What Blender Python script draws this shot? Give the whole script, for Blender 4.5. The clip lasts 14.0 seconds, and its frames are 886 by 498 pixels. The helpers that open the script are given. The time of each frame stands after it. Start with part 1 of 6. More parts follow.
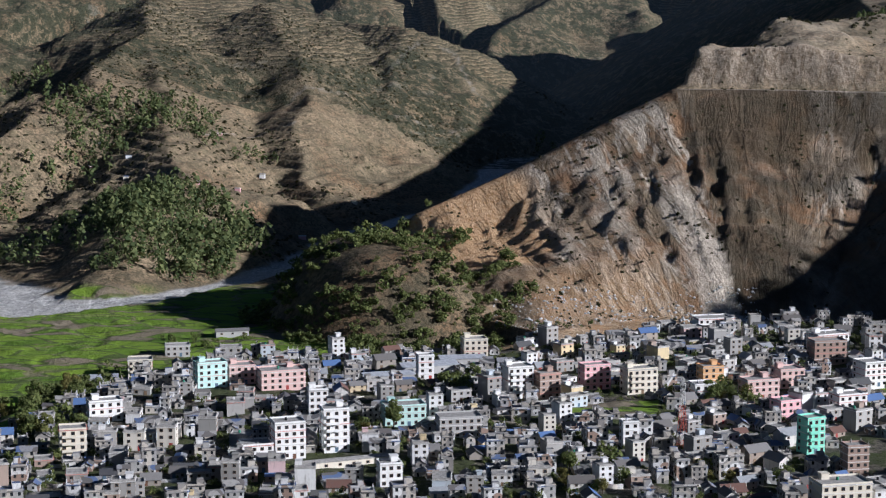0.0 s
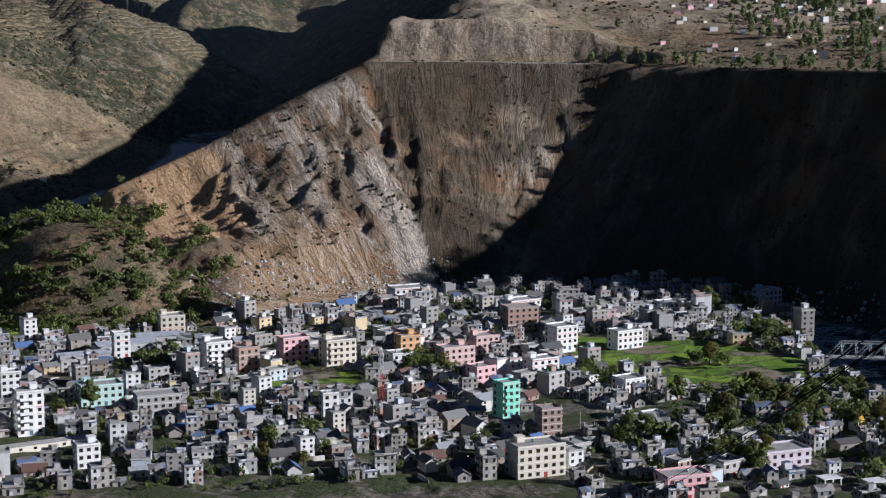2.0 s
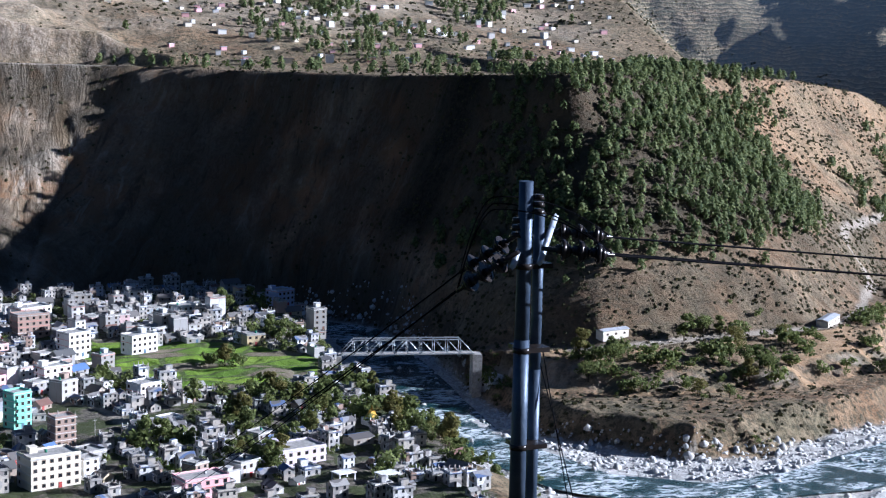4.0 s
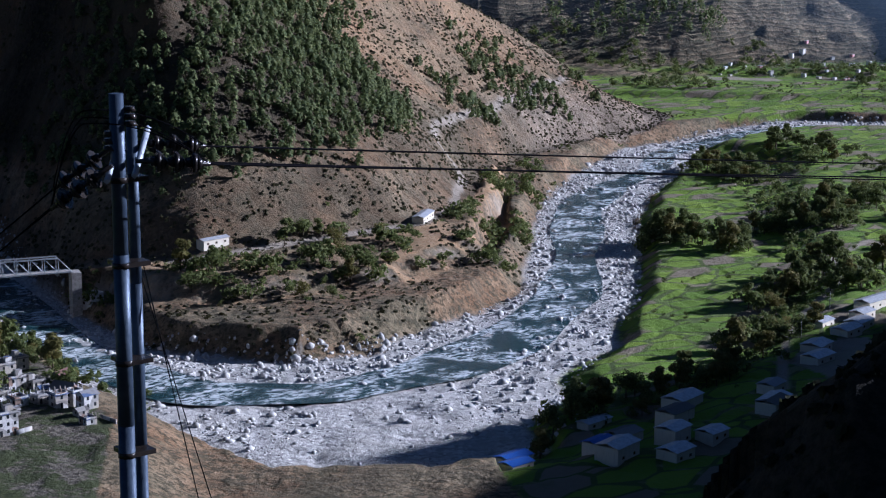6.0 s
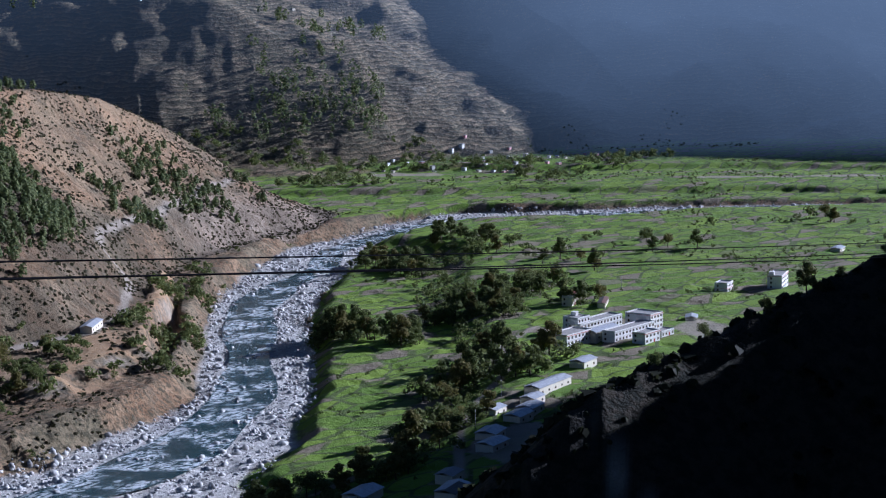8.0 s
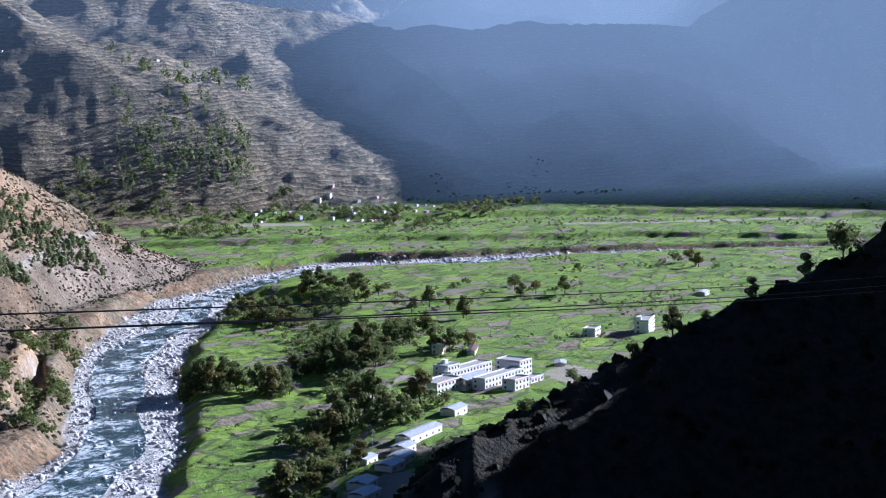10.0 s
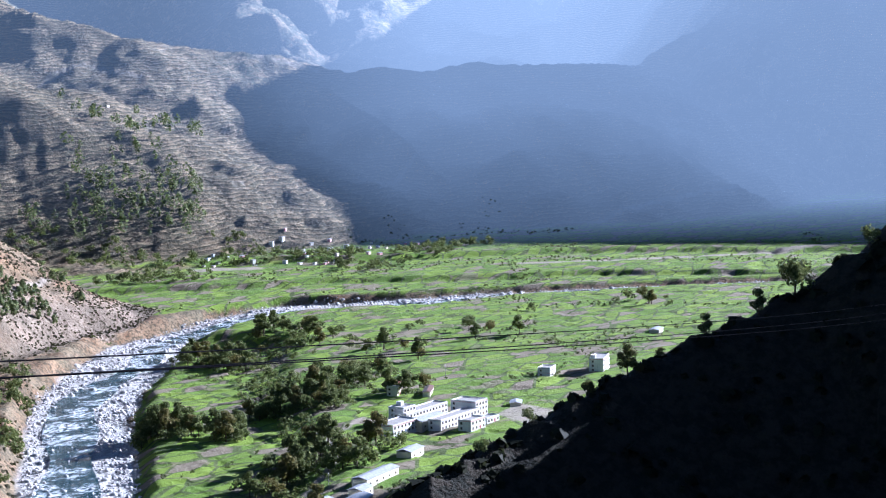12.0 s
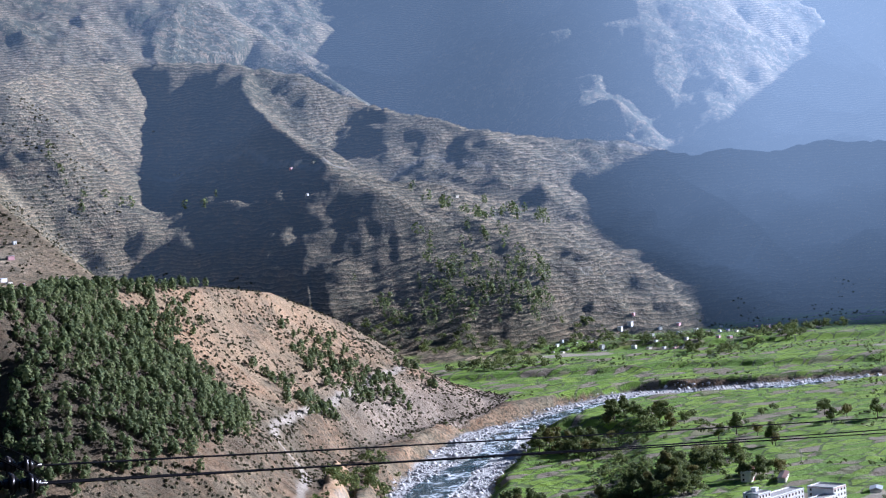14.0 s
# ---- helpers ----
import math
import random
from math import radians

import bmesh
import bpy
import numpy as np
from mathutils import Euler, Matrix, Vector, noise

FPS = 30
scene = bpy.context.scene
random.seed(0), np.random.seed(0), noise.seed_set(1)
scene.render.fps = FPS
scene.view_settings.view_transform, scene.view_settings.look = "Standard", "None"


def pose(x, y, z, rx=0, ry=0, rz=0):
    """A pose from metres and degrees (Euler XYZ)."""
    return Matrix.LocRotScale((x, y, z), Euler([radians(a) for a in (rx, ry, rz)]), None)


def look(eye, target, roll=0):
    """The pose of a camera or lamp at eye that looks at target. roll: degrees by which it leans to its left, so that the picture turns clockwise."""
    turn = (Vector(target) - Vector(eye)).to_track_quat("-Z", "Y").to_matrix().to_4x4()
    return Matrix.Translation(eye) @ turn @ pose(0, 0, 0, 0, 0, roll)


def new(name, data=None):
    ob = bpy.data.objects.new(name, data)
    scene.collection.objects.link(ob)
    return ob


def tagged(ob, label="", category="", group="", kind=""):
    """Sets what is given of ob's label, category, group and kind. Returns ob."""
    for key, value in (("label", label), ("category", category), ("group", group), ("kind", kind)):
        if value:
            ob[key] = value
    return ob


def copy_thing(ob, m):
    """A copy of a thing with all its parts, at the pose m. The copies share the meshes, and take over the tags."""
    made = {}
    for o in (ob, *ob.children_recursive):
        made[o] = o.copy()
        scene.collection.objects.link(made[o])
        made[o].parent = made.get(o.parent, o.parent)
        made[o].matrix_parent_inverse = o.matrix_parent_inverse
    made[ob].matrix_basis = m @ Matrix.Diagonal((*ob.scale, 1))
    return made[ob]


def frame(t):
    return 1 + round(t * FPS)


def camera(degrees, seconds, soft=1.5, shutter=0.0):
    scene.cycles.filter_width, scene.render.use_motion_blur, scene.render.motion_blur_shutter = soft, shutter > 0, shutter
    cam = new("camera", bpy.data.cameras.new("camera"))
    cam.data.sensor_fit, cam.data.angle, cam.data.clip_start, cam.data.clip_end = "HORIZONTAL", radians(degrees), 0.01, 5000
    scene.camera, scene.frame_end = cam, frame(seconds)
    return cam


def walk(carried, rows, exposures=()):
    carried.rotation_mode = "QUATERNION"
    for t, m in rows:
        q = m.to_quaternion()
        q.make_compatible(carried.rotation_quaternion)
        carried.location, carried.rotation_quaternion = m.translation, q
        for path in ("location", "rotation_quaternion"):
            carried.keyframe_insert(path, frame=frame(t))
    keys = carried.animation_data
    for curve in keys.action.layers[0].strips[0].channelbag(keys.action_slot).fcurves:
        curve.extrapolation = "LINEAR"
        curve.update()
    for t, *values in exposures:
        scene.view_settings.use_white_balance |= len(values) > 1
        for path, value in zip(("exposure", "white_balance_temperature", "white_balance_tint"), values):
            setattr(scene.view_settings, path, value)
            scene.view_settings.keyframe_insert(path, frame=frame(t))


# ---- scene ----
cam = camera(28.0, 14.0, soft=1.2)
EYE = 185.0
ROWS = [  # seconds, yaw, pitch, roll: the camera turns where it stands
    (0.0, 0.00, -7.64, 0.13),
    (0.5, -2.64, -7.57, 0.17),
    (1.0, -4.18, -8.17, 0.24),
    (1.5, -6.44, -8.18, 0.40),
    (2.0, -9.87, -8.48, 0.21),
    (2.5, -13.00, -7.79, 0.29),
    (3.0, -16.56, -7.60, 1.68),
    (3.5, -21.43, -7.95, 1.37),
    (4.0, -25.64, -8.18, 1.38),
    (4.2, -27.02, -8.33, 1.02),
    (6.3, -40.38, -10.70, 0.41),
    (6.5, -41.37, -10.29, 0.51),
    (7.0, -43.75, -9.16, -0.02),
    (7.5, -46.57, -8.46, -1.15),
    (8.0, -49.49, -7.82, -0.80),
    (8.5, -52.18, -7.27, -0.37),
    (8.7, -52.68, -6.96, -0.49),
    (10.8, -55.00, -6.17, -1.57),
    (11.0, -55.74, -6.13, -1.61),
    (11.5, -56.77, -5.12, -1.85),
    (12.0, -55.32, -5.02, -1.85),
    (12.5, -53.90, -3.05, -3.19),
    (13.0, -52.72, -2.06, -3.84),
    (13.5, -49.53, -2.05, -3.57),
    (14.0, -44.27, -1.74, -3.70),
]
STOPS = [(0.0, 0.42, 5400, 15), (2.0, 0.36, 5400, 15), (3.3, 0.38, 5400, 15), (3.7, 1.25, 5000, 16), (4.2, 1.25, 5000, 16), (6.3, 0.55, 4900, 22), (7.7, 0.5, 4850, 22), (8.05, 0.6, 4820, 21), (8.5, 0.92, 4800, 20), (8.7, 0.95, 4800, 20), (10.8, 1.7, 4900, 21), (11.5, 1.92, 4900, 22), (12.0, 1.72, 4900, 21), (13.0, 1.43, 4950, 20), (14.0, 1.25, 4950, 20)]
# yaw, pitch and roll about the view axis
def turned(yaw, pitch, roll):
    return pose(0, 0, EYE, 90, 0, yaw) @ pose(0, 0, 0, pitch, 0, 0) @ pose(0, 0, 0, 0, 0, roll)
walk(cam, [(t, turned(a, b, c)) for t, a, b, c in ROWS], STOPS)

# ---- light ----
SUN_AZ, SUN_EL = 110.0, 20.5
world = bpy.data.worlds.new("sky")
scene.world = world
world.use_nodes = True
wn = world.node_tree.nodes
sky = wn.new("ShaderNodeTexSky")
sky.sky_type, sky.sun_disc = "NISHITA", False
sky.sun_elevation, sky.sun_rotation = radians(SUN_EL), radians(SUN_AZ)
sky.altitude, sky.dust_density, sky.air_density, sky.ozone_density = 900, 0.2, 1.0, 3.0
wn["Background"].inputs[1].default_value = 0.020
world.node_tree.links.new(sky.outputs[0], wn["Background"].inputs[0])
sun = new("sun", bpy.data.lights.new("sun", "SUN"))
sun.data.energy, sun.data.angle, sun.data.color = 5.0, radians(0.6), (1.0, 0.93, 0.83)
sa, se = radians(SUN_AZ), radians(SUN_EL)
sun.matrix_world = look((math.sin(sa) * math.cos(se) * 500, math.cos(sa) * math.cos(se) * 500, EYE + math.sin(se) * 500), (0, 0, EYE))

# ---- height of the land ----
def hash2(i, j, k=0):
    n = (i.astype(np.int64) * 374761393 + j.astype(np.int64) * 668265263 + k * 974711) & 0xFFFFFFFF
    n = ((n ^ (n >> 13)) * 1274126177) & 0xFFFFFFFF
    return ((n ^ (n >> 16)) & 0xFFFF) / 65535.0

def vnoise(x, y, k=0):
    i, j = np.floor(x), np.floor(y)
    u, v = x - i, y - j
    u, v = u * u * (3 - 2 * u), v * v * (3 - 2 * v)
    a, b, c, d = hash2(i, j, k), hash2(i + 1, j, k), hash2(i, j + 1, k), hash2(i + 1, j + 1, k)
    return a + (b - a) * u + (c - a) * v + (a - b - c + d) * u * v

def fbm(x, y, size, octaves=4, k=0):
    s, amp, tot = 0, 1.0, 0
    for o in range(octaves):
        s = s + amp * (vnoise(x / size + 17.3 * o, y / size - 9.1 * o, k + o) - 0.5)
        tot += amp
        amp, size = amp * 0.5, size * 0.5
    return s / tot * 2

def ridged(x, y, size, octaves=3, k=0):
    s, amp, tot = 0, 1.0, 0
    for o in range(octaves):
        s = s + amp * (1 - np.abs(2 * vnoise(x / size + 5.7 * o, y / size + 3.3 * o, k + 7 * o) - 1))
        tot += amp
        amp, size = amp * 0.5, size * 0.5
    return s / tot

def near(line, X, Y):
    """Distance to a line of (x, y, ...) points, its other values at the nearest place, and the length run along it."""
    P = np.array(line, float)
    best = np.full(X.shape, 1e18)
    val = np.zeros((P.shape[1] - 2,) + X.shape)
    run = np.zeros(X.shape)
    acc = 0.0
    for a, b in zip(P[:-1], P[1:]):
        dx, dy = b[0] - a[0], b[1] - a[1]
        ln = dx * dx + dy * dy
        t = np.clip(((X - a[0]) * dx + (Y - a[1]) * dy) / ln, 0, 1)
        d = (X - a[0] - t * dx) ** 2 + (Y - a[1] - t * dy) ** 2
        m = d < best
        best = np.where(m, d, best)
        for k in range(val.shape[0]):
            val[k] = np.where(m, a[2 + k] + t * (b[2 + k] - a[2 + k]), val[k])
        run = np.where(m, acc + t * math.sqrt(ln), run)
        acc += math.sqrt(ln)
    return np.sqrt(best), val, run

def inside(poly, X, Y):
    r = np.zeros(X.shape, bool)
    for (x1, y1), (x2, y2) in zip(poly, poly[1:] + poly[:1]):
        if y1 == y2:
            continue
        c = ((y1 > Y) != (y2 > Y)) & (X < (x2 - x1) * (Y - y1) / (y2 - y1) + x1)
        r ^= c
    return r

def xy(line):
    return [(p[0], p[1]) for p in line]

def smax(a, b, k=8.0):
    h = np.clip(0.5 + 0.5 * (a - b) / k, 0, 1)
    return b + (a - b) * h + k * h * (1 - h)

def step01(a, b, v):
    t = np.clip((v - a) / (b - a), 0, 1)
    return t * t * (3 - 2 * t)

# the bench over the town: its brink, its foot, and the two lines behind which it falls away
BRINK = [(-18, 1270, 41), (48, 1289, 69), (110, 1304, 100), (170, 1319, 128), (250, 1312, 128), (335, 1292, 127), (409, 1223, 127), (494, 1110, 129), (522, 1025, 134),
         (538, 950, 138), (620, 1020, 137), (729, 1136, 133), (894, 1204, 121), (996, 1252, 108), (1093, 1275, 74), (1183, 1289, 31), (1245, 1268, -10)]
FOOT = [(-90, 1300, 0), (-40, 1180, 0), (30, 1060, -2), (58, 1027, -3), (126, 1085, -4), (232, 1080, -8), (320, 1118, -22), (385, 1105, -24), (442, 1020, -24),
        (438, 920, -22), (425, 850, -8), (478, 794, 0), (637, 808, 0), (740, 885, -2), (835, 985, -8), (950, 1060, -18), (1060, 1112, -22), (1150, 1132, -22), (1225, 1175, -19), (1255, 1255, -14)]
WEST = [(-90, 1290, 5), (-18, 1270, 41), (48, 1289, 69), (110, 1304, 100), (170, 1319, 128), (291, 1451, 165), (400, 1650, 182), (480, 2100, 205), (540, 2500, 262), (580, 2900, 300)]
EAST = [(1245, 1268, -10), (1183, 1289, 31), (1093, 1275, 74), (996, 1252, 108), (850, 1300, 134), (872, 1430, 178), (955, 1700, 240), (1080, 2000, 305), (1240, 2280, 385)]
RIVER = [(150, 1078, 10, -20), (250, 1088, 12, -23), (380, 1090, 22, -26), (425, 1010, 30, -26), (405, 900, 32, -26), (378, 820, 34, -26), (376, 735, 36, -27),
         (392, 652, 70, -27), (428, 592, 98, -27), (515, 622, 56, -27), (590, 660, 40, -27), (652, 693, 31, -27), (735, 775, 32, -27), (820, 866, 33, -27), (905, 942, 36, -27), (1000, 1005, 38, -26),
         (1110, 1078, 34, -26), (1189, 1092, 30, -26), (1255, 1100, 34, -22), (1317, 1085, 42, -20), (1388, 1002, 38, -18), (1467, 942, 24, -17), (1560, 842, 12, -16), (1680, 679, 9, -15)]
WATER = [(250, 1088, 8, -23), (380, 1090, 14, -26), (425, 1010, 19, -26), (405, 900, 19, -26), (378, 820, 20, -26), (374, 735, 19, -27), (386, 655, 19, -27), (433, 620, 19, -27), (501, 624, 19, -27),
         (559, 646, 18, -27), (651, 703, 17, -27), (743, 793, 16, -27), (855, 908, 16, -27), (935, 962, 14, -27), (1019, 1000, 13, -26), (1100, 1068, 13, -26), (1180, 1092, 12, -26), (1250, 1100, 9, -22),
         (1317, 1083, 8, -20), (1388, 1000, 9, -18), (1467, 940, 10, -17), (1560, 840, 8, -16), (1680, 679, 7, -15)]
STREAM = [(150, 1078, 12, -18), (60, 1010, 14, -14), (-20, 975, 14, -12), (-75, 966, 9, -10)]
GRAVEL = [(-560, 1080, 120, -22), (-430, 1260, 120, -22), (-350, 1372, 80, -21), (-340, 1262, 125, -21), (-276, 1196, 50, -20), (-225, 1222, 28, -19), (-195, 1258, 15, -19), (-161, 1307, 13, -18), (-127, 1395, 15, -17), (-88, 1530, 20, -15), (-60, 1600, 22, -12), (20, 1750, 22, -6), (70, 2050, 24, 10), (150, 2500, 24, 40), (260, 3100, 24, 80)]
TOWN = [(-200, 560), (-190, 800), (-130, 935), (-50, 960), (30, 990), (115, 1055), (220, 1062), (330, 1072), (385, 1000), (385, 930), (345, 845), (328, 760), (318, 690),
        (312, 640), (296, 560), (240, 470), (0, 450)]
EAST_BANK = [(418, 850), (425, 790), (465, 745), (560, 728), (650, 765), (722, 828), (795, 920), (850, 985), (835, 985), (740, 885), (637, 808), (478, 794)]
RIGHT_BANK = [(380, 430), (430, 515), (485, 575), (565, 590), (655, 660), (765, 765), (865, 858), (960, 935), (1080, 1020), (1180, 1058), (1245, 1062), (1288, 1036), (1350, 965), (1440, 915), (1545, 828), (1665, 668), (1760, 450), (1700, 100), (600, 100)]
FAR_BANK = [(1190, 1150), (1262, 1140), (1346, 1124), (1420, 1036), (1490, 966), (1578, 856), (1698, 690), (1800, 450), (2900, 300), (4000, 1200), (3000, 2000), (1700, 1900), (1300, 1600), (1180, 1350)]
# ridges of the farther hills: slope of the sides, then bearing, distance and height along the crest
def crest(slope, line):
    return slope, [(d * math.sin(radians(a)), d * math.cos(radians(a)), z) for a, d, z in line]

WEST_HILLS = [
    crest(0.50, [(-30, 3000, 420), (-17.7, 2625, 300), (-9.6, 2515, 205), (-9.0, 2228, 160), (-11.6, 1991, 108), (-14.7, 1778, 55), (-15.5, 1661, 8)]),
    crest(0.42, [(-9.0, 2228, 150), (-9.0, 1975, 92), (-9.2, 1722, 48), (-8.9, 1540, 34), (-9.3, 1420, 22), (-9.2, 1345, 2)]),
    crest(0.42, [(-5.8, 2463, 196), (-4.6, 2250, 140), (-4.0, 2050, 90), (-4.6, 1880, 50), (-4.0, 1700, 8)]),
    crest(0.52, [(-9.6, 2515, 205), (-5.4, 2600, 197), (-3.3, 2550, 168), (-1.5, 2500, 165), (0.3, 2500, 141), (1.2, 2430, 96), (2.1, 2400, 58), (3.2, 2330, 15)]),
    crest(0.45, [(-1.5, 2500, 160), (-1.6, 2250, 95), (-2.0, 2020, 40), (-2.2, 1900, 5)]),
    crest(0.50, [(-17.7, 2625, 300), (-19.3, 2119, 170), (-18.2, 1790, 60), (-17.1, 1632, 0)]),
]
NORTH_HILLS = [
    crest(0.62, [(7.6, 3934, 520), (5.4, 3466, 260), (3.6, 3305, 202), (1.8, 3121, 150), (1.3, 2951, 80)]),
    crest(0.50, [(5.4, 3466, 250), (2.5, 3503, 215), (0.0, 3650, 200), (-5.4, 4219, 480)]),
    crest(0.60, [(-30, 3000, 420), (-21.2, 3861, 700), (-7.8, 4441, 800), (5.0, 4617, 900), (16.8, 4492, 980), (26.0, 4562, 860), (34.5, 4319, 800)]),
]
# the terraced spur with its two arms, and the road ridge behind the upper plain
EAST_SPUR = [
    crest(0.80, [(30.0, 2660, 390), (32.5, 2900, 436), (34.2, 3000, 437), (37.7, 2950, 425)]),
    crest(0.55, [(37.7, 2950, 425), (39.9, 2900, 397), (42.0, 2850, 342), (43.4, 2800, 317), (45.5, 2750, 282)]),
    crest(0.66, [(37.9, 2900, 408), (38.2, 2720, 335), (38.6, 2600, 305), (40.4, 2480, 232)]),
    crest(0.60, [(40.4, 2480, 232), (41.8, 2420, 204), (44.6, 2330, 151), (46.3, 2240, 92), (47.0, 2180, 50), (47.6, 2110, 6)]),
    crest(0.62, [(43.0, 2810, 316), (44.2, 2700, 242), (45.8, 2620, 218), (46.8, 2500, 135), (48.2, 2420, 94), (49.5, 2330, 35), (50.3, 2260, 12)]),
]
ROAD_RIDGE = [
    crest(0.46, [(45.5, 2750, 282), (48.0, 2790, 262), (49.9, 2800, 256), (51.5, 2800, 236), (52.6, 2790, 222), (53.8, 2810, 231), (55.2, 2800, 219), (56.4, 2830, 234), (57.6, 2850, 228), (61.0, 2980, 225), (65.0, 3200, 200)]),
    crest(0.60, [(49.8, 2790, 240), (52.0, 2690, 200), (53.7, 2600, 152), (55.6, 2460, 70), (56.2, 2380, 10)]),
    crest(0.65, [(51.0, 2620, 150), (52.3, 2500, 66), (53.2, 2390, 14), (53.8, 2330, 0)]),
]
FAR_MOUNTAIN = [
    crest(0.60, [(30.0, 3500, 620), (34.3, 3650, 640), (36.6, 3650, 630), (39.0, 3620, 540), (40.6, 3500, 440), (42.0, 3350, 340)]),
    crest(0.60, [(34.5, 4319, 800), (40.5, 4700, 770), (46.0, 4600, 800), (50.5, 4300, 760), (54.0, 4650, 740), (57.0, 4650, 670)]),
    crest(0.48, [(45.6, 4550, 760), (46.2, 4250, 590), (47.0, 4000, 440), (48.5, 3750, 352), (51.4, 3350, 252)]),
    crest(0.48, [(51.0, 4350, 740), (52.0, 4200, 520), (53.7, 3950, 362), (55.5, 3600, 252)]),
]
# the farmed face of the first arm, falling evenly to the plain
FARMED_FACE = []
for k in range(10):
    b0 = 39.6 + 0.7 * k
    d0, z0 = float(np.interp(b0, [39.6, 41.8, 44.6, 46.3], [2530, 2420, 2330, 2240])), float(np.interp(b0, [39.6, 41.8, 44.6, 46.3], [250, 202, 149, 90]))
    FARMED_FACE.append(crest(0.42 if k < 2 else 0.24, [(b0, d0, z0), (b0 + 0.3, (d0 + 2060) / 2, z0 * 0.46 + 4), (b0 + 0.5, 2060, 4)]))
# the mountain up the valley that keeps the sun from the upper plain
SHOULDER = [crest(0.88, [(57.0, 4650, 670), (60.5, 4350, 620), (63.5, 3950, 590), (66.5, 3720, 640), (69.0, 3560, 725), (72.0, 3450, 700), (76.0, 3360, 645), (80.0, 3320, 598), (86.0, 3300, 566), (92.0, 3300, 560)])]
RIDGES = WEST_HILLS + NORTH_HILLS + EAST_SPUR + FARMED_FACE + ROAD_RIDGE + FAR_MOUNTAIN + SHOULDER
# the hill under and beside the camera, then two unseen ridges that cast shade
HOME = [
    (0.62, [(-1100, -500, 480), (-400, -220, 330), (-60, -70, 222), (0, -3, 183.6)]),
    (0.75, [(-60, -70, 222), (250, -150, 270), (520, -100, 318), (430, 40, 222), (380, 105, 178), (357, 131, 156.5), (339, 147, 142.5), (311, 161, 134), (269, 174, 122.5),
            (244, 176, 118), (228, 178, 109), (214, 192, 88), (200, 235, 50), (190, 270, 10)]),
    # added out of view, so that their shadow covers the riverside houses
    (0.75, [(520, -100, 318), (800, -60, 345), (1000, -60, 300)]),
    (1.10, [(1000, -60, 300), (1120, 100, 302), (1175, 240, 297), (1290, 262, 277), (1350, 285, 247), (1400, 300, 200)]),
]

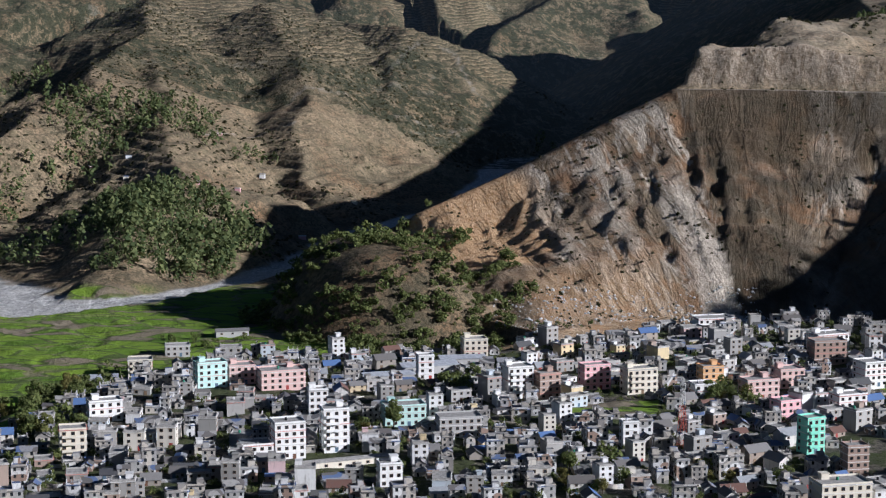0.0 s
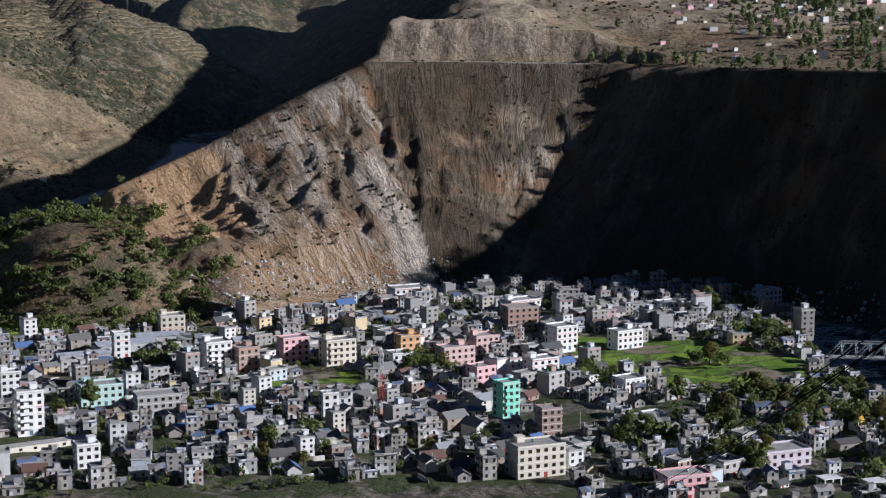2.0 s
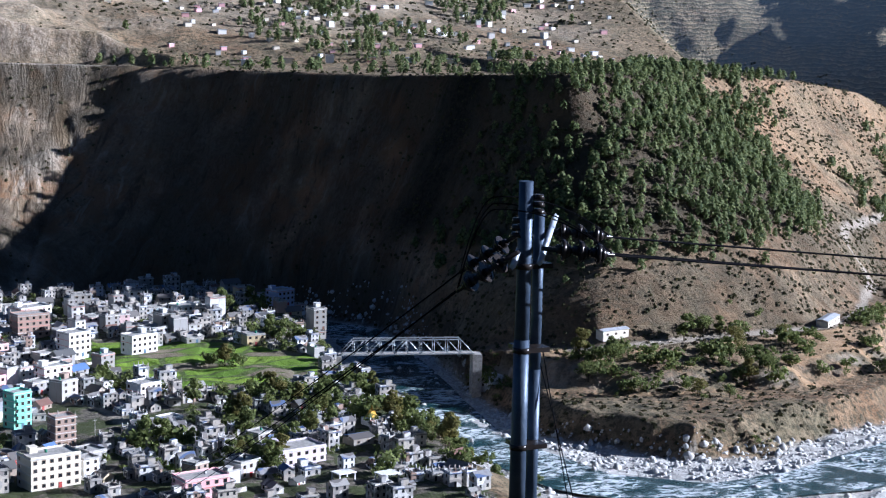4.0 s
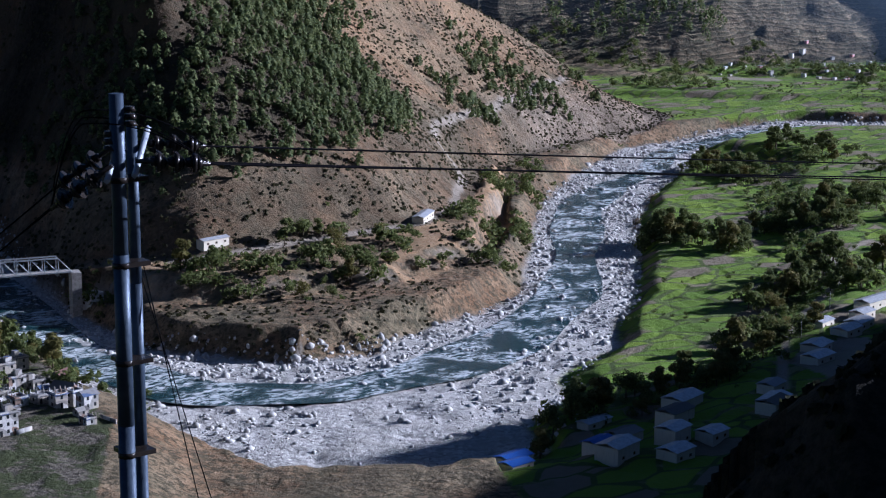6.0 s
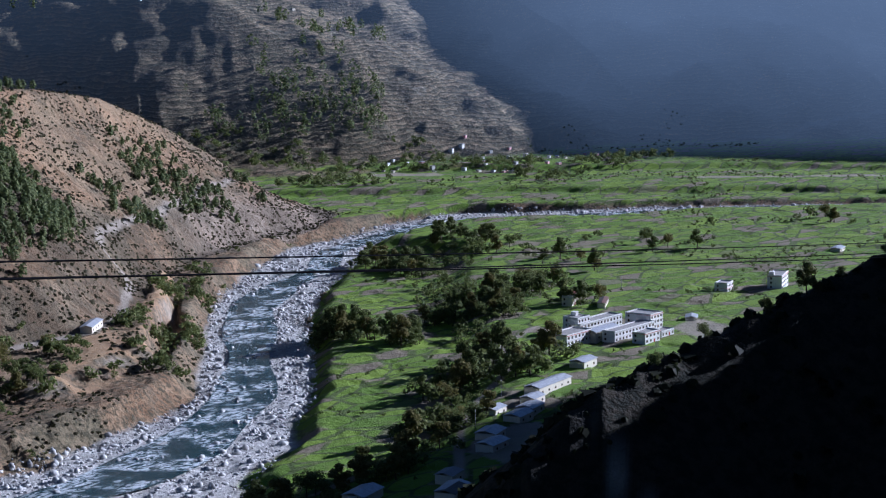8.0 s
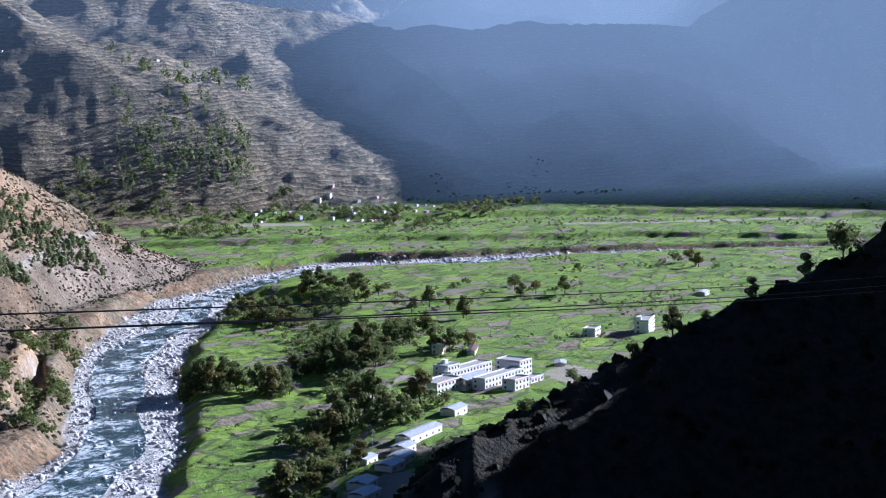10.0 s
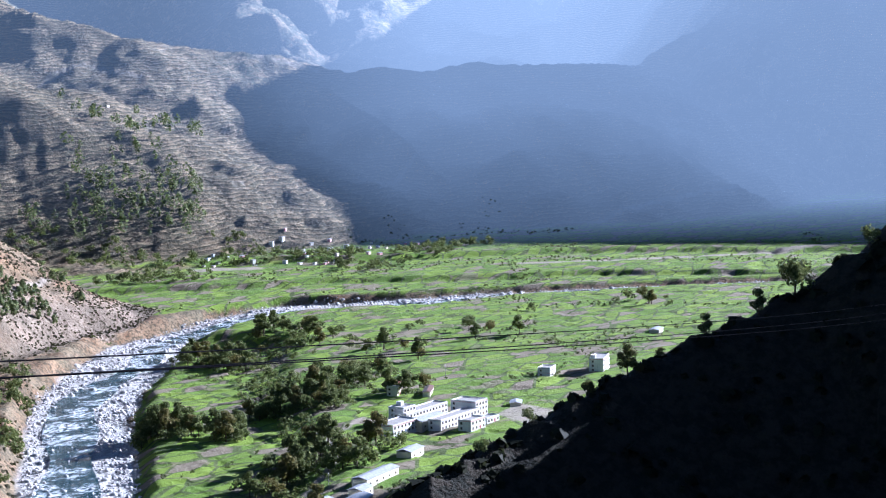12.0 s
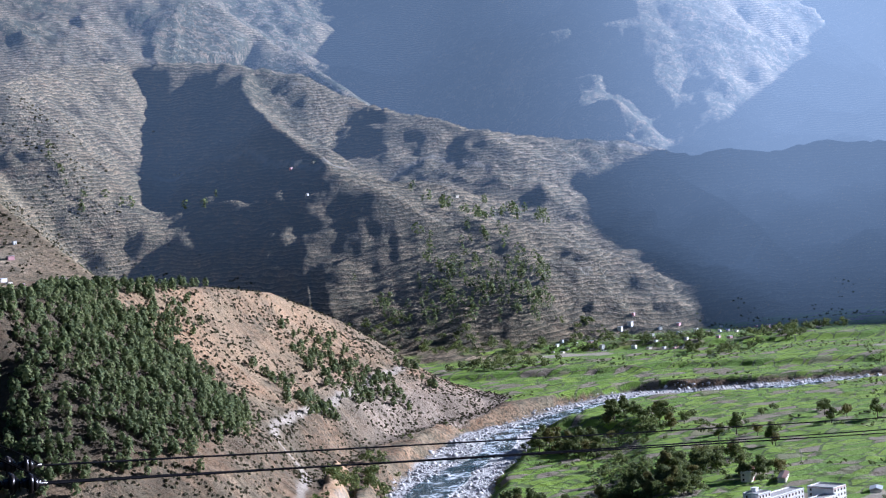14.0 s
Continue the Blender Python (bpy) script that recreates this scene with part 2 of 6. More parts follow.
def land(X, Y):
    """Height of the ground, and a mark for each kind of ground."""
    D = np.hypot(X, Y)
    big, mid, fine = fbm(X, Y, 260, 4, 1), fbm(X, Y, 70, 4, 11), fbm(X, Y, 14, 3, 21)
    base = -13 + 0.010 * np.clip(D - 1500, 0, 3500) + 5 * step01(1835, 1850, D + 45 * big + 14 * mid) + 5 * step01(2010, 2024, D + 45 * big + 14 * mid) + 0.6 * big
    base = base + 2 * step01(0, -250, X) * step01(1300, 1150, Y)
    intown = inside(TOWN, X, Y)
    dt = near(TOWN + TOWN[:1], X, Y)[0]
    base = base + (np.where(intown, 13, 13 * step01(40, 0, dt)) + 0) * step01(-260, -200, X + 0 * Y) * 1.0
    # field terraces: low steps
    cells = np.floor((X * 0.45 + Y * 0.9 + 14 * fbm(X, Y, 120, 2, 5)) / 17.0)
    base = base + np.where(intown, 0, 0.3 * (hash2(cells, np.floor((X * 0.9 - Y * 0.45 + 9 * fbm(X, Y, 90, 2, 6)) / 34.0), 3) - 0.5))
    lower = inside(RIGHT_BANK, X, Y)
    base = base - np.where(lower, 8.0 * step01(150, 115, near(RIVER[6:16], X, Y)[0] + 12 * mid), 0)
    # the shelf between the far road and the river
    onbank = inside(EAST_BANK, X, Y)
    base = base + (-1.0 - 0.05 * near(FOOT, X, Y)[0] + 1.2 * mid - base) * onbank * step01(-1, 20, near([(a, b, 0) for a, b in EAST_BANK[:8]], X, Y)[0] + 7 * mid + 2 * fine)
    # river beds
    bed = np.zeros(X.shape)
    for line in (RIVER, STREAM, GRAVEL):
        d, (w, zb), s = near(line, X, Y)
        w = w * (1 + 0.25 * fbm(X, Y, 60, 3, 31))
        t = step01(0, 11 + 9 * vnoise(X / 35, Y / 35, 63), d - w)
        t = np.where(onbank, 0.30 * step01(0, 9, d - w) + 0.70 * step01(23, 31, d - w + 9 * mid + 2 * fine), t)
        base = np.minimum(base, zb + 0.9 * fine * step01(6, 14, np.abs(d)) + (base - zb) * t)
        bed = np.maximum(bed, step01(3, -3, d - w))
    z = base
    # knoll beside the slide
    z = smax(z, 105 * np.exp(-(((X + 30) / 98) ** 2 + ((Y - 1150) / 128) ** 2) ** 2) - 66 + 6 * mid, 6)
    # farther hills
    far = np.full(X.shape, -200.0)
    far_x, far_y = X + 40 * fbm(X, Y, 320, 3, 81) + 12 * fbm(X, Y, 60, 2, 83), Y + 40 * fbm(X, Y, 320, 3, 91) + 12 * fbm(X, Y, 60, 2, 93)
    for slope, line in RIDGES:
        d, (zr,), s = near(line, far_x, far_y)
        gul = ridged(s + 0.35 * d + 60 * big, d * 0.25, 130, 3, 41)
        far = smax(far, zr - slope * d * (1 + 0.25 * big) + (gul - 0.55) * np.clip(d * 0.14, 0, 30) + (ridged(s + 0.5 * d + 25 * mid, d * 0.3, 42, 3, 43) - 0.5) * np.clip(d * 0.10, 0, 9) + (13 * mid + 3.0 * fine) * np.clip(d / 60, 0, 1), 10)
    # small farming steps on the farther hills
    stepz = 6.0
    q = far / stepz + 0.6 * fbm(X, Y, 90, 3, 55)
    fq = q - np.floor(q)
    far = far + np.where(D > 1400, 0.75, 0.0) * stepz * (step01(0.35, 0.75, fq) - fq) * step01(0.35, 0.5, vnoise(X / 300, Y / 300, 77))
    z = smax(z, far, 6)
    # the bench: steep face between foot and brink, rising ground behind
    face = inside(xy(FOOT) + xy(BRINK)[::-1], X, Y)
    top = inside(xy(BRINK) + xy(EAST)[3:] + xy(WEST)[::-1][:-4], X, Y)
    db, (zb,), sb = near(BRINK, X, Y)
    # averaged over a few paces, so that bends of the lines make rounded spurs
    slab, t = 0, 0
    for ox, oy in ((0, 0), (16, 0), (-16, 0), (0, 16), (0, -16), (30, 30), (-30, 30), (30, -30), (-30, -30)):
        f1, (g1,), _ = near(FOOT, X + ox, Y + oy)
        b1, (h1,), _ = near(BRINK, X + ox, Y + oy)
        u = f1 / (f1 + b1 + 1e-6)
        u = np.where(inside(xy(FOOT) + xy(BRINK)[::-1], X + ox, Y + oy), u, np.where(f1 < b1, 0, 1))
        slab, t = slab + (g1 + (h1 - g1) * u) / 9, t + u / 9
    df, (zf,), sf = near(FOOT, X, Y)
    cliff = step01(-40, 60, sb) * step01(760, 640, sb)
    gul = ridged(sb + 18 * mid, t * 24, 46, 4, 61)
    gul2 = ridged(sb + 10 * mid + 4 * fine, t * 34, 17, 4, 71)
    raw = df / (df + db + 1e-6)
    slab = slab + (zf - slab) * step01(0.22, 0.0, raw)
    slab = slab + (zb - slab) * step01(0.80, 1.0, raw)
    zface = slab + 2.5 * mid * np.sin(math.pi * np.clip(raw, 0, 1)) * cliff + np.sin(math.pi * np.clip(raw, 0, 1)) * ((gul - 0.6) * (4.0 * cliff + 11 * (1 - cliff)) + (gul2 - 0.55) * (4.2 * cliff + 2.5)) + (1.6 * fine + (ridged(X + 5 * fine, Y, 12, 2, 95) - 0.5) * (4.0 * cliff + 2.0 * (1 - cliff))) * np.sin(math.pi * raw)
    # the road cut along the face
    cut = step01(150, 190, X) * step01(420, 330, X)
    rise = 122 + 0.20 * (Y - 1200) - 0.02 * (X - 600) + 9 * big + 4 * mid
    ztop = zb + 24 * cut * step01(7, 22, db + 8 * mid + 3 * fine) * (1 + 0.6 * mid) + 1.5 * mid * np.clip(db / 30, 0, 1)
    ztop = ztop + (smax(rise, zb + 24 * cut + 0.02 * db, 14) - zb - 24 * cut) * step01(10, 120, db) * np.maximum(step01(960, 800, X - 0.2 * (Y - 1200)), step01(1230, 1380, Y))
    dw, (zw,), sw = near(WEST, X, Y)
    de, (ze,), s2 = near(EAST, X, Y)
    ztop = ztop + (zw - ztop) * step01(220, 0, dw) * step01(1380, 1600, Y)
    ztop = ztop + (ze - ztop) * step01(110, 0, de) * step01(1240, 1330, Y)
    behind = Y > np.interp(X, [800, 930, 1000, 1093, 1183, 1245, 1300], [1200, 1160, 1250, 1272, 1284, 1262, 1180])
    outer = np.maximum(zw - 0.60 * dw + 14 * mid * np.clip(dw / 80, 0, 1), np.where(behind, ze - 1.10 * de + 10 * mid * np.clip(de / 80, 0, 1), -200))
    # the bowl torn out by the slide
    zface = zface - 7 * step01(-6, 30, X + 6 * mid) * step01(190, 40, X) * np.exp(-((Y - 1215) / 48) ** 2)
    z = np.where(face, np.maximum(zface, np.minimum(z, zf + 6)), np.where(top, ztop, smax(z, outer, 4)))
    # the camera's own hill
    home = np.full(X.shape, -300.0)
    for slope, line in HOME:
        d, (zr,), s = near(line, X, Y)
        home = np.maximum(home, zr - slope * d + 3 * mid * np.clip((d - 12) / 60, 0, 1) + 0.8 * fine * np.clip((d - 6) / 30, 0, 1))
    athome = step01(-3, 3, home - z)
    z = smax(z, home, 5)
    return z, dict(bed=bed, town=np.where(intown, 1.0, 0.0), face=np.where(face, 1.0, 0.0), top=np.where(top, 1.0, 0.0), t=t, s=sb, cliff=cliff * face, home=athome, far=step01(-4, 4, far - base) * (1 - athome),
                   bank=np.where(onbank, 1.0, 0.0), D=D, gul=gul, gul2=gul2, mid=mid, big=big, fine=fine, base=base)

# ---- materials ----
def material(name):
    m = bpy.data.materials.new(name)
    m.use_nodes = True
    return m, m.node_tree.nodes, m.node_tree.links

class Graph:
    """Short hand for node materials."""
    def __init__(self, name):
        self.m, self.n, self.l = material(name)
        self.b = self.n["Principled BSDF"]
        self.b.inputs["Specular IOR Level"].default_value = 0.25
    def put(self, sock, v):
        if hasattr(v, "is_output"):
            self.l.new(v, sock)
        elif isinstance(v, tuple):
            sock.default_value = (*v, 1) if len(v) == 3 and len(sock.default_value) == 4 else v
        else:
            sock.default_value = v
    def where(self):
        return self.n.new("ShaderNodeNewGeometry").outputs["Position"]
    def local(self):
        return self.n.new("ShaderNodeTexCoord").outputs["Object"]
    def chance(self):
        return self.n.new("ShaderNodeObjectInfo").outputs["Random"]
    def island(self):
        return self.n.new("ShaderNodeNewGeometry").outputs["Random Per Island"]
    def attr(self, name):
        a = self.n.new("ShaderNodeAttribute")
        a.attribute_name = name
        return a.outputs["Fac"]
    def scaled(self, v, s):
        q = self.n.new("ShaderNodeMapping")
        self.put(q.inputs["Vector"], v)
        q.inputs["Scale"].default_value = s
        return q.outputs[0]
    def noise(self, v, scale, detail=4, rough=0.6, warp=0.0):
        q = self.n.new("ShaderNodeTexNoise")
        self.put(q.inputs["Vector"], v)
        q.inputs["Scale"].default_value, q.inputs["Detail"].default_value, q.inputs["Roughness"].default_value, q.inputs["Distortion"].default_value = scale, detail, rough, warp
        return q.outputs[0]
    def cells(self, v, scale, feature="F1", out=0):
        q = self.n.new("ShaderNodeTexVoronoi")
        q.feature = feature
        self.put(q.inputs["Vector"], v)
        q.inputs["Scale"].default_value = scale
        return q.outputs[out]
    def ramp(self, v, lo, hi):
        q = self.n.new("ShaderNodeMapRange")
        q.interpolation_type = "SMOOTHSTEP"
        self.put(q.inputs[0], v)
        q.inputs[1].default_value, q.inputs[2].default_value = lo, hi
        return q.outputs[0]
    def math(self, op, a, b=0.0):
        q = self.n.new("ShaderNodeMath")
        q.operation, q.use_clamp = op, op in ("ADD", "SUBTRACT")
        self.put(q.inputs[0], a), self.put(q.inputs[1], b)
        return q.outputs[0]
    def mix(self, f, a, b):
        q = self.n.new("ShaderNodeMix")
        q.data_type = "RGBA"
        self.put(q.inputs[0], f), self.put(q.inputs[6], a), self.put(q.inputs[7], b)
        return q.outputs[2]
    def palette(self, v, colours):
        q = self.n.new("ShaderNodeValToRGB")
        q.color_ramp.interpolation = "CONSTANT"
        e = q.color_ramp.elements
        e[0].position, e[0].color = 0, (*colours[0], 1)
        e[1].position, e[1].color = 1 / len(colours), (*colours[1], 1)
        for i, c in enumerate(colours[2:], 2):
            e.new(i / len(colours)).color = (*c, 1)
        self.put(q.inputs[0], v)
        return q.outputs[0]
    def finish(self, colour, rough=0.85, bump=None, strength=0.5, dist=0.1, metal=0.0):
        self.put(self.b.inputs["Base Color"], colour), self.put(self.b.inputs["Roughness"], rough)
        self.b.inputs["Metallic"].default_value = metal
        if bump is not None:
            q = self.n.new("ShaderNodeBump")
            q.inputs["Strength"].default_value, q.inputs["Distance"].default_value = strength, dist
            self.put(q.inputs["Height"], bump), self.put(self.b.inputs["Normal"], q.outputs[0])
        return self.m

def ground_material(name, glow=None):
    g = Graph(name)
    p = g.where()
    n1, n2, n3, n4 = g.noise(p, 0.012, 5), g.noise(p, 0.06, 5, 0.65), g.noise(p, 0.35, 5, 0.7), g.noise(p, 1.6, 3, 0.7)
    soil = g.mix(g.ramp(n2, 0.38, 0.62), (0.20, 0.118, 0.060), (0.31, 0.205, 0.115))
    soil = g.mix(g.ramp(n1, 0.42, 0.62), soil, (0.225, 0.175, 0.105))
    soil = g.mix(g.math("MULTIPLY", g.ramp(g.noise(p, 0.028, 4, 0.7), 0.52, 0.62), 0.7), soil, (0.155, 0.13, 0.075))
    scrub = g.ramp(n3, 0.47, 0.57)
    dry = g.mix(g.math("MULTIPLY", scrub, 0.8), soil, (0.050, 0.046, 0.026))
    dry = g.mix(g.math("MULTIPLY", g.ramp(n4, 0.55, 0.7), 0.25), dry, (0.30, 0.225, 0.14))
    straw = g.mix(g.ramp(n3, 0.42, 0.6), (0.36, 0.27, 0.165), (0.15, 0.118, 0.068))
    straw = g.mix(g.math("MULTIPLY", g.ramp(n2, 0.5, 0.6), 0.6), straw, (0.16, 0.135, 0.075))
    dry = g.mix(g.attr("straw"), dry, straw)
    dry = g.mix(g.math("MULTIPLY", g.ramp(g.noise(p, 0.02, 7, 0.75), 0.50, 0.60), 0.55), dry, (0.10, 0.082, 0.05))
    dry = g.mix(g.math("MULTIPLY", g.ramp(g.noise(p, 0.11, 6, 0.8), 0.52, 0.58), 0.5), dry, (0.052, 0.05, 0.028))
    # narrow farming steps cut into the hillsides
    sepz = g.n.new("ShaderNodeSeparateXYZ")
    g.put(sepz.inputs[0], p)
    lift = g.math("ADD", g.math("MULTIPLY", sepz.outputs[2], 0.19), 0.0)
    g.n[lift.node.name].use_clamp = False
    lift2 = g.n.new("ShaderNodeMath")
    lift2.operation = "ADD"
    g.put(lift2.inputs[0], lift), g.put(lift2.inputs[1], g.math("MULTIPLY", n1, 6.0))
    tread = g.math("FRACT", lift2.outputs[0])
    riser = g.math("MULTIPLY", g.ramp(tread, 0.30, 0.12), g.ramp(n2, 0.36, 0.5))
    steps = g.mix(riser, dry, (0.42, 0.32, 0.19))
    # the shadow at each step, painted as a dark band
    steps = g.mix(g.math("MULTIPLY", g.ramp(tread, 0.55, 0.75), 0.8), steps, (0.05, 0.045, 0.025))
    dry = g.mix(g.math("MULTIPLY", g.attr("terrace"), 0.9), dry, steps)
    # bare rock, pale slides, raw orange earth
    veins = g.noise(g.scaled(p, (1, 1, 0.25)), 0.22, 6, 0.7, 1.5)
    rock = g.mix(g.ramp(veins, 0.35, 0.65), (0.17, 0.125, 0.085), (0.45, 0.37, 0.28))
    pale = g.mix(g.ramp(veins, 0.3, 0.7), (0.38, 0.315, 0.235), (0.70, 0.61, 0.49))
    # broken rock: long cracks and slips down the face
    lie = g.n.new("ShaderNodeCombineXYZ")
    for k, (name_, far_) in enumerate((("run", 1600.0), ("fall", 62.0))):
        q = g.n.new("ShaderNodeMath")
        q.operation = "MULTIPLY"
        g.put(q.inputs[0], g.attr(name_)), g.put(q.inputs[1], far_), g.put(lie.inputs[k], q.outputs[0])
    crack = g.noise(lie.outputs[0], 0.10, 9, 0.72, 0.6)
    slip = g.noise(lie.outputs[0], 0.055, 8, 0.66, 1.2)
    ledge = g.noise(p, 0.035, 7, 0.7)
    crag = g.attr("crag")
    dry = g.mix(g.math("MULTIPLY", crag, 0.45), dry, (0.33, 0.235, 0.15))
    dry = g.mix(g.math("MULTIPLY", crag, g.math("MULTIPLY", g.ramp(ledge, 0.48, 0.58), 0.6)), dry, (0.30, 0.155, 0.07))
    dry = g.mix(g.math("MULTIPLY", crag, g.math("MULTIPLY", g.ramp(crack, 0.55, 0.66), 0.6)), dry, (0.42, 0.36, 0.28))
    dry = g.mix(g.math("MULTIPLY", crag, g.math("MULTIPLY", g.ramp(crack, 0.46, 0.38), 0.65)), dry, (0.07, 0.052, 0.036))
    dry = g.mix(g.math("MULTIPLY", g.attr("slide"), g.math("MULTIPLY", g.ramp(slip, 0.52, 0.60), 0.85)), dry, pale)
    orange = g.mix(g.ramp(n3, 0.3, 0.7), (0.44, 0.25, 0.11), (0.66, 0.46, 0.27))
    c = g.mix(g.attr("rock"), dry, rock)
    c = g.mix(g.attr("pale"), c, pale)
    c = g.mix(g.attr("orange"), c, orange)
    # woodland floor, darkened further to stand for the near hill's deep shade
    shaded_litter = g.mix(g.ramp(n3, 0.4, 0.6), (0.014, 0.016, 0.009), (0.042, 0.034, 0.02))
    c = g.mix(g.attr("wood"), c, shaded_litter)
    # farmed plots
    q = g.scaled(p, (1.0, 2.1, 0.0))
    plot = g.cells(q, 0.036, "F1", 1)
    edge = g.cells(q, 0.036, "DISTANCE_TO_EDGE", 0)
    sep = g.n.new("ShaderNodeSeparateColor")
    g.put(sep.inputs[0], plot)
    grass = g.mix(sep.outputs[0], (0.105, 0.19, 0.014), (0.20, 0.295, 0.024))
    grass = g.mix(g.math("MULTIPLY", g.ramp(n3, 0.45, 0.75), 0.5), grass, (0.15, 0.21, 0.04))
    grass = g.mix(g.ramp(sep.outputs[1], 0.80, 0.84), grass, (0.21, 0.175, 0.12))
    grass = g.mix(g.math("MULTIPLY", g.ramp(n2, 0.56, 0.66), 0.4), grass, (0.13, 0.125, 0.05))
    grass = g.mix(g.ramp(g.math('ADD', edge, g.math('MULTIPLY', n3, 0.05)), 0.095, 0.06), grass, g.mix(g.ramp(n2, 0.52, 0.64), (0.08, 0.11, 0.026), (0.20, 0.19, 0.095)))
    c = g.mix(g.attr("green"), c, grass)
    yard = g.mix(g.ramp(n3, 0.4, 0.6), (0.065, 0.058, 0.045), (0.18, 0.155, 0.12))
    yard = g.mix(g.ramp(n2, 0.43, 0.52), yard, g.mix(n4, (0.03, 0.04, 0.015), (0.075, 0.085, 0.03)))
    c = g.mix(g.attr("town"), c, yard)
    stones = g.cells(p, 0.55, "F1", 1)
    sep2 = g.n.new("ShaderNodeSeparateColor")
    g.put(sep2.inputs[0], stones)
    bed = g.mix(sep2.outputs[0], (0.31, 0.30, 0.28), (0.66, 0.64, 0.60))
    bed = g.mix(g.ramp(n2, 0.45, 0.7), bed, (0.44, 0.42, 0.38))
    c = g.mix(g.attr("bed"), c, bed)
    c = g.mix(g.attr("road"), c, g.mix(n4, (0.24, 0.205, 0.16), (0.38, 0.33, 0.26)))
    h = g.n.new("ShaderNodeMath")
    h.operation = "MULTIPLY_ADD"
    g.put(h.inputs[0], n2), g.put(h.inputs[1], 2.6), g.put(h.inputs[2], g.math("ADD", g.math("MULTIPLY", n3, 0.7), g.math("MULTIPLY", n4, 0.3)))
    h2 = g.n.new("ShaderNodeMath")
    h2.operation = "MULTIPLY_ADD"
    g.put(h2.inputs[0], g.math("MULTIPLY", crag, crack)), g.put(h2.inputs[1], 9.0), g.put(h2.inputs[2], h.outputs[0])
    h = h2.outputs[0]
    if glow:  # painted haze: a bluish glow put into the hills themselves
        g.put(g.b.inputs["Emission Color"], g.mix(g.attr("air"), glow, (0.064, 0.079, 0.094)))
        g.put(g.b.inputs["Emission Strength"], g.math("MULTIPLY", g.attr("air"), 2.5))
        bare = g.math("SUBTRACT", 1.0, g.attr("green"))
        # bare slopes dulled evenly, keeping contrast low under the painted haze
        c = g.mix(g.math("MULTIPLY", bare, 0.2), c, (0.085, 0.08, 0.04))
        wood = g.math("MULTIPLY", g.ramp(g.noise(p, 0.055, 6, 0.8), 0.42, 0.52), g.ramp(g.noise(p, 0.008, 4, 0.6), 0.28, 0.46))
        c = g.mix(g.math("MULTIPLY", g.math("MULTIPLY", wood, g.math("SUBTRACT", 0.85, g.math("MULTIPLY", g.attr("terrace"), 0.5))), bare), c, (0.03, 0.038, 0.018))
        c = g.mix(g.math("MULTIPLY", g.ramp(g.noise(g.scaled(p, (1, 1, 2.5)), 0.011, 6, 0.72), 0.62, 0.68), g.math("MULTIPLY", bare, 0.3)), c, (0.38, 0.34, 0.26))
        h = g.noise(p, 0.05, 6, 0.75)
        return g.finish(c, 0.95, h, 1.0, 9.0)
    return g.finish(c, 0.95, h, 0.8, 1.6)

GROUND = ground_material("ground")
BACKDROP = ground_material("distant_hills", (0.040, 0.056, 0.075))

# ---- ground ----
HUB = (-0.9, -0.5)

def fan():
    az = np.concatenate([np.arange(-17.5, 74.0, 0.12), np.arange(74.0, 342.4, 4.0)])
    r = np.concatenate([[0.001], np.geomspace(1.5, 60, 26)[:-1], np.arange(60, 620, 7), np.arange(620, 1440, 2.5), np.arange(1440, 1900, 4.5), np.arange(1900, 2800, 8), np.arange(2800, 4990, 16)])
    A, R = np.meshgrid(np.radians(az), r, indexing="ij")
    return az, r, R * np.sin(A) + HUB[0], R * np.cos(A) + HUB[1]

PLOTS = [[(52, 800), (66, 832), (104, 836), (100, 806)], [(225, 905), (300, 880), (330, 830), (306, 770), (262, 760), (232, 800), (215, 850)], [(196, 640), (190, 700), (218, 705), (222, 640)]]
YARD = [(161, 700), (163, 738), (178, 764), (203, 752), (192, 690)]

PAVED = [[(885, 555), (930, 560), (945, 598), (905, 590)], [(590, 470), (640, 480), (660, 505), (625, 515), (595, 495)]]

HILL_TRACKS = [
    (2.0, [(560, 470), (600, 505), (650, 545), (700, 575), (760, 600), (800, 640), (860, 660)]),
    (5.0, [(1500, 2140), (1577, 2092), (1586, 2022), (1610, 1892), (1706, 1908), (1807, 1938), (1872, 1932), (1893, 1840)]), (8.0, [(2120, 1812), (2150, 1775), (2180, 1741)]), (2.5, [(1938, 1482), (1993, 1459), (2064, 1445)]),
    (1.8, [(-180, 2050), (-161, 2078), (-117, 2129)]), (2.0, [(-78, 2275), (-34, 2428), (12, 2436), (24, 2404), (41, 2332), (74, 2299)]),
    (1.5, [(-260, 1860), (-232, 1894), (-199, 1930), (-163, 1941)]), (1.8, [(-57, 2139), (-16, 2164), (25, 2188)]),
    (4.0, [(1817, 1265), (1950, 1223), (2069, 1164), (2273, 1097), (2421, 1032), (2570, 951)]),
    (7.0, [(1645, 1032), (1701, 958), (1759, 883), (1832, 802), (1918, 750)]), (14.0, [(1470, 1345), (1500, 1300)]),
    (1.0, [(240, 172), (236, 160), (232, 150)]),
]
VALLEY_ROADS = [
    (2.6, [(425, 838), (484, 800), (560, 806), (637, 812), (690, 850), (749, 914), (768, 935), (778, 957), (770, 970), (795, 1000), (815, 1023), (878, 1065), (942, 1105), (1000, 1140), (1049, 1171), (1117, 1206)]),
    (2.2, [(175, 1316), (250, 1309), (335, 1289), (350, 1280)]),
    (2.5, [(212, 640), (205, 700), (196, 760), (172, 790), (150, 770), (120, 790), (60, 780), (0, 800), (-80, 780)]),
]
ROADS = HILL_TRACKS + VALLEY_ROADS

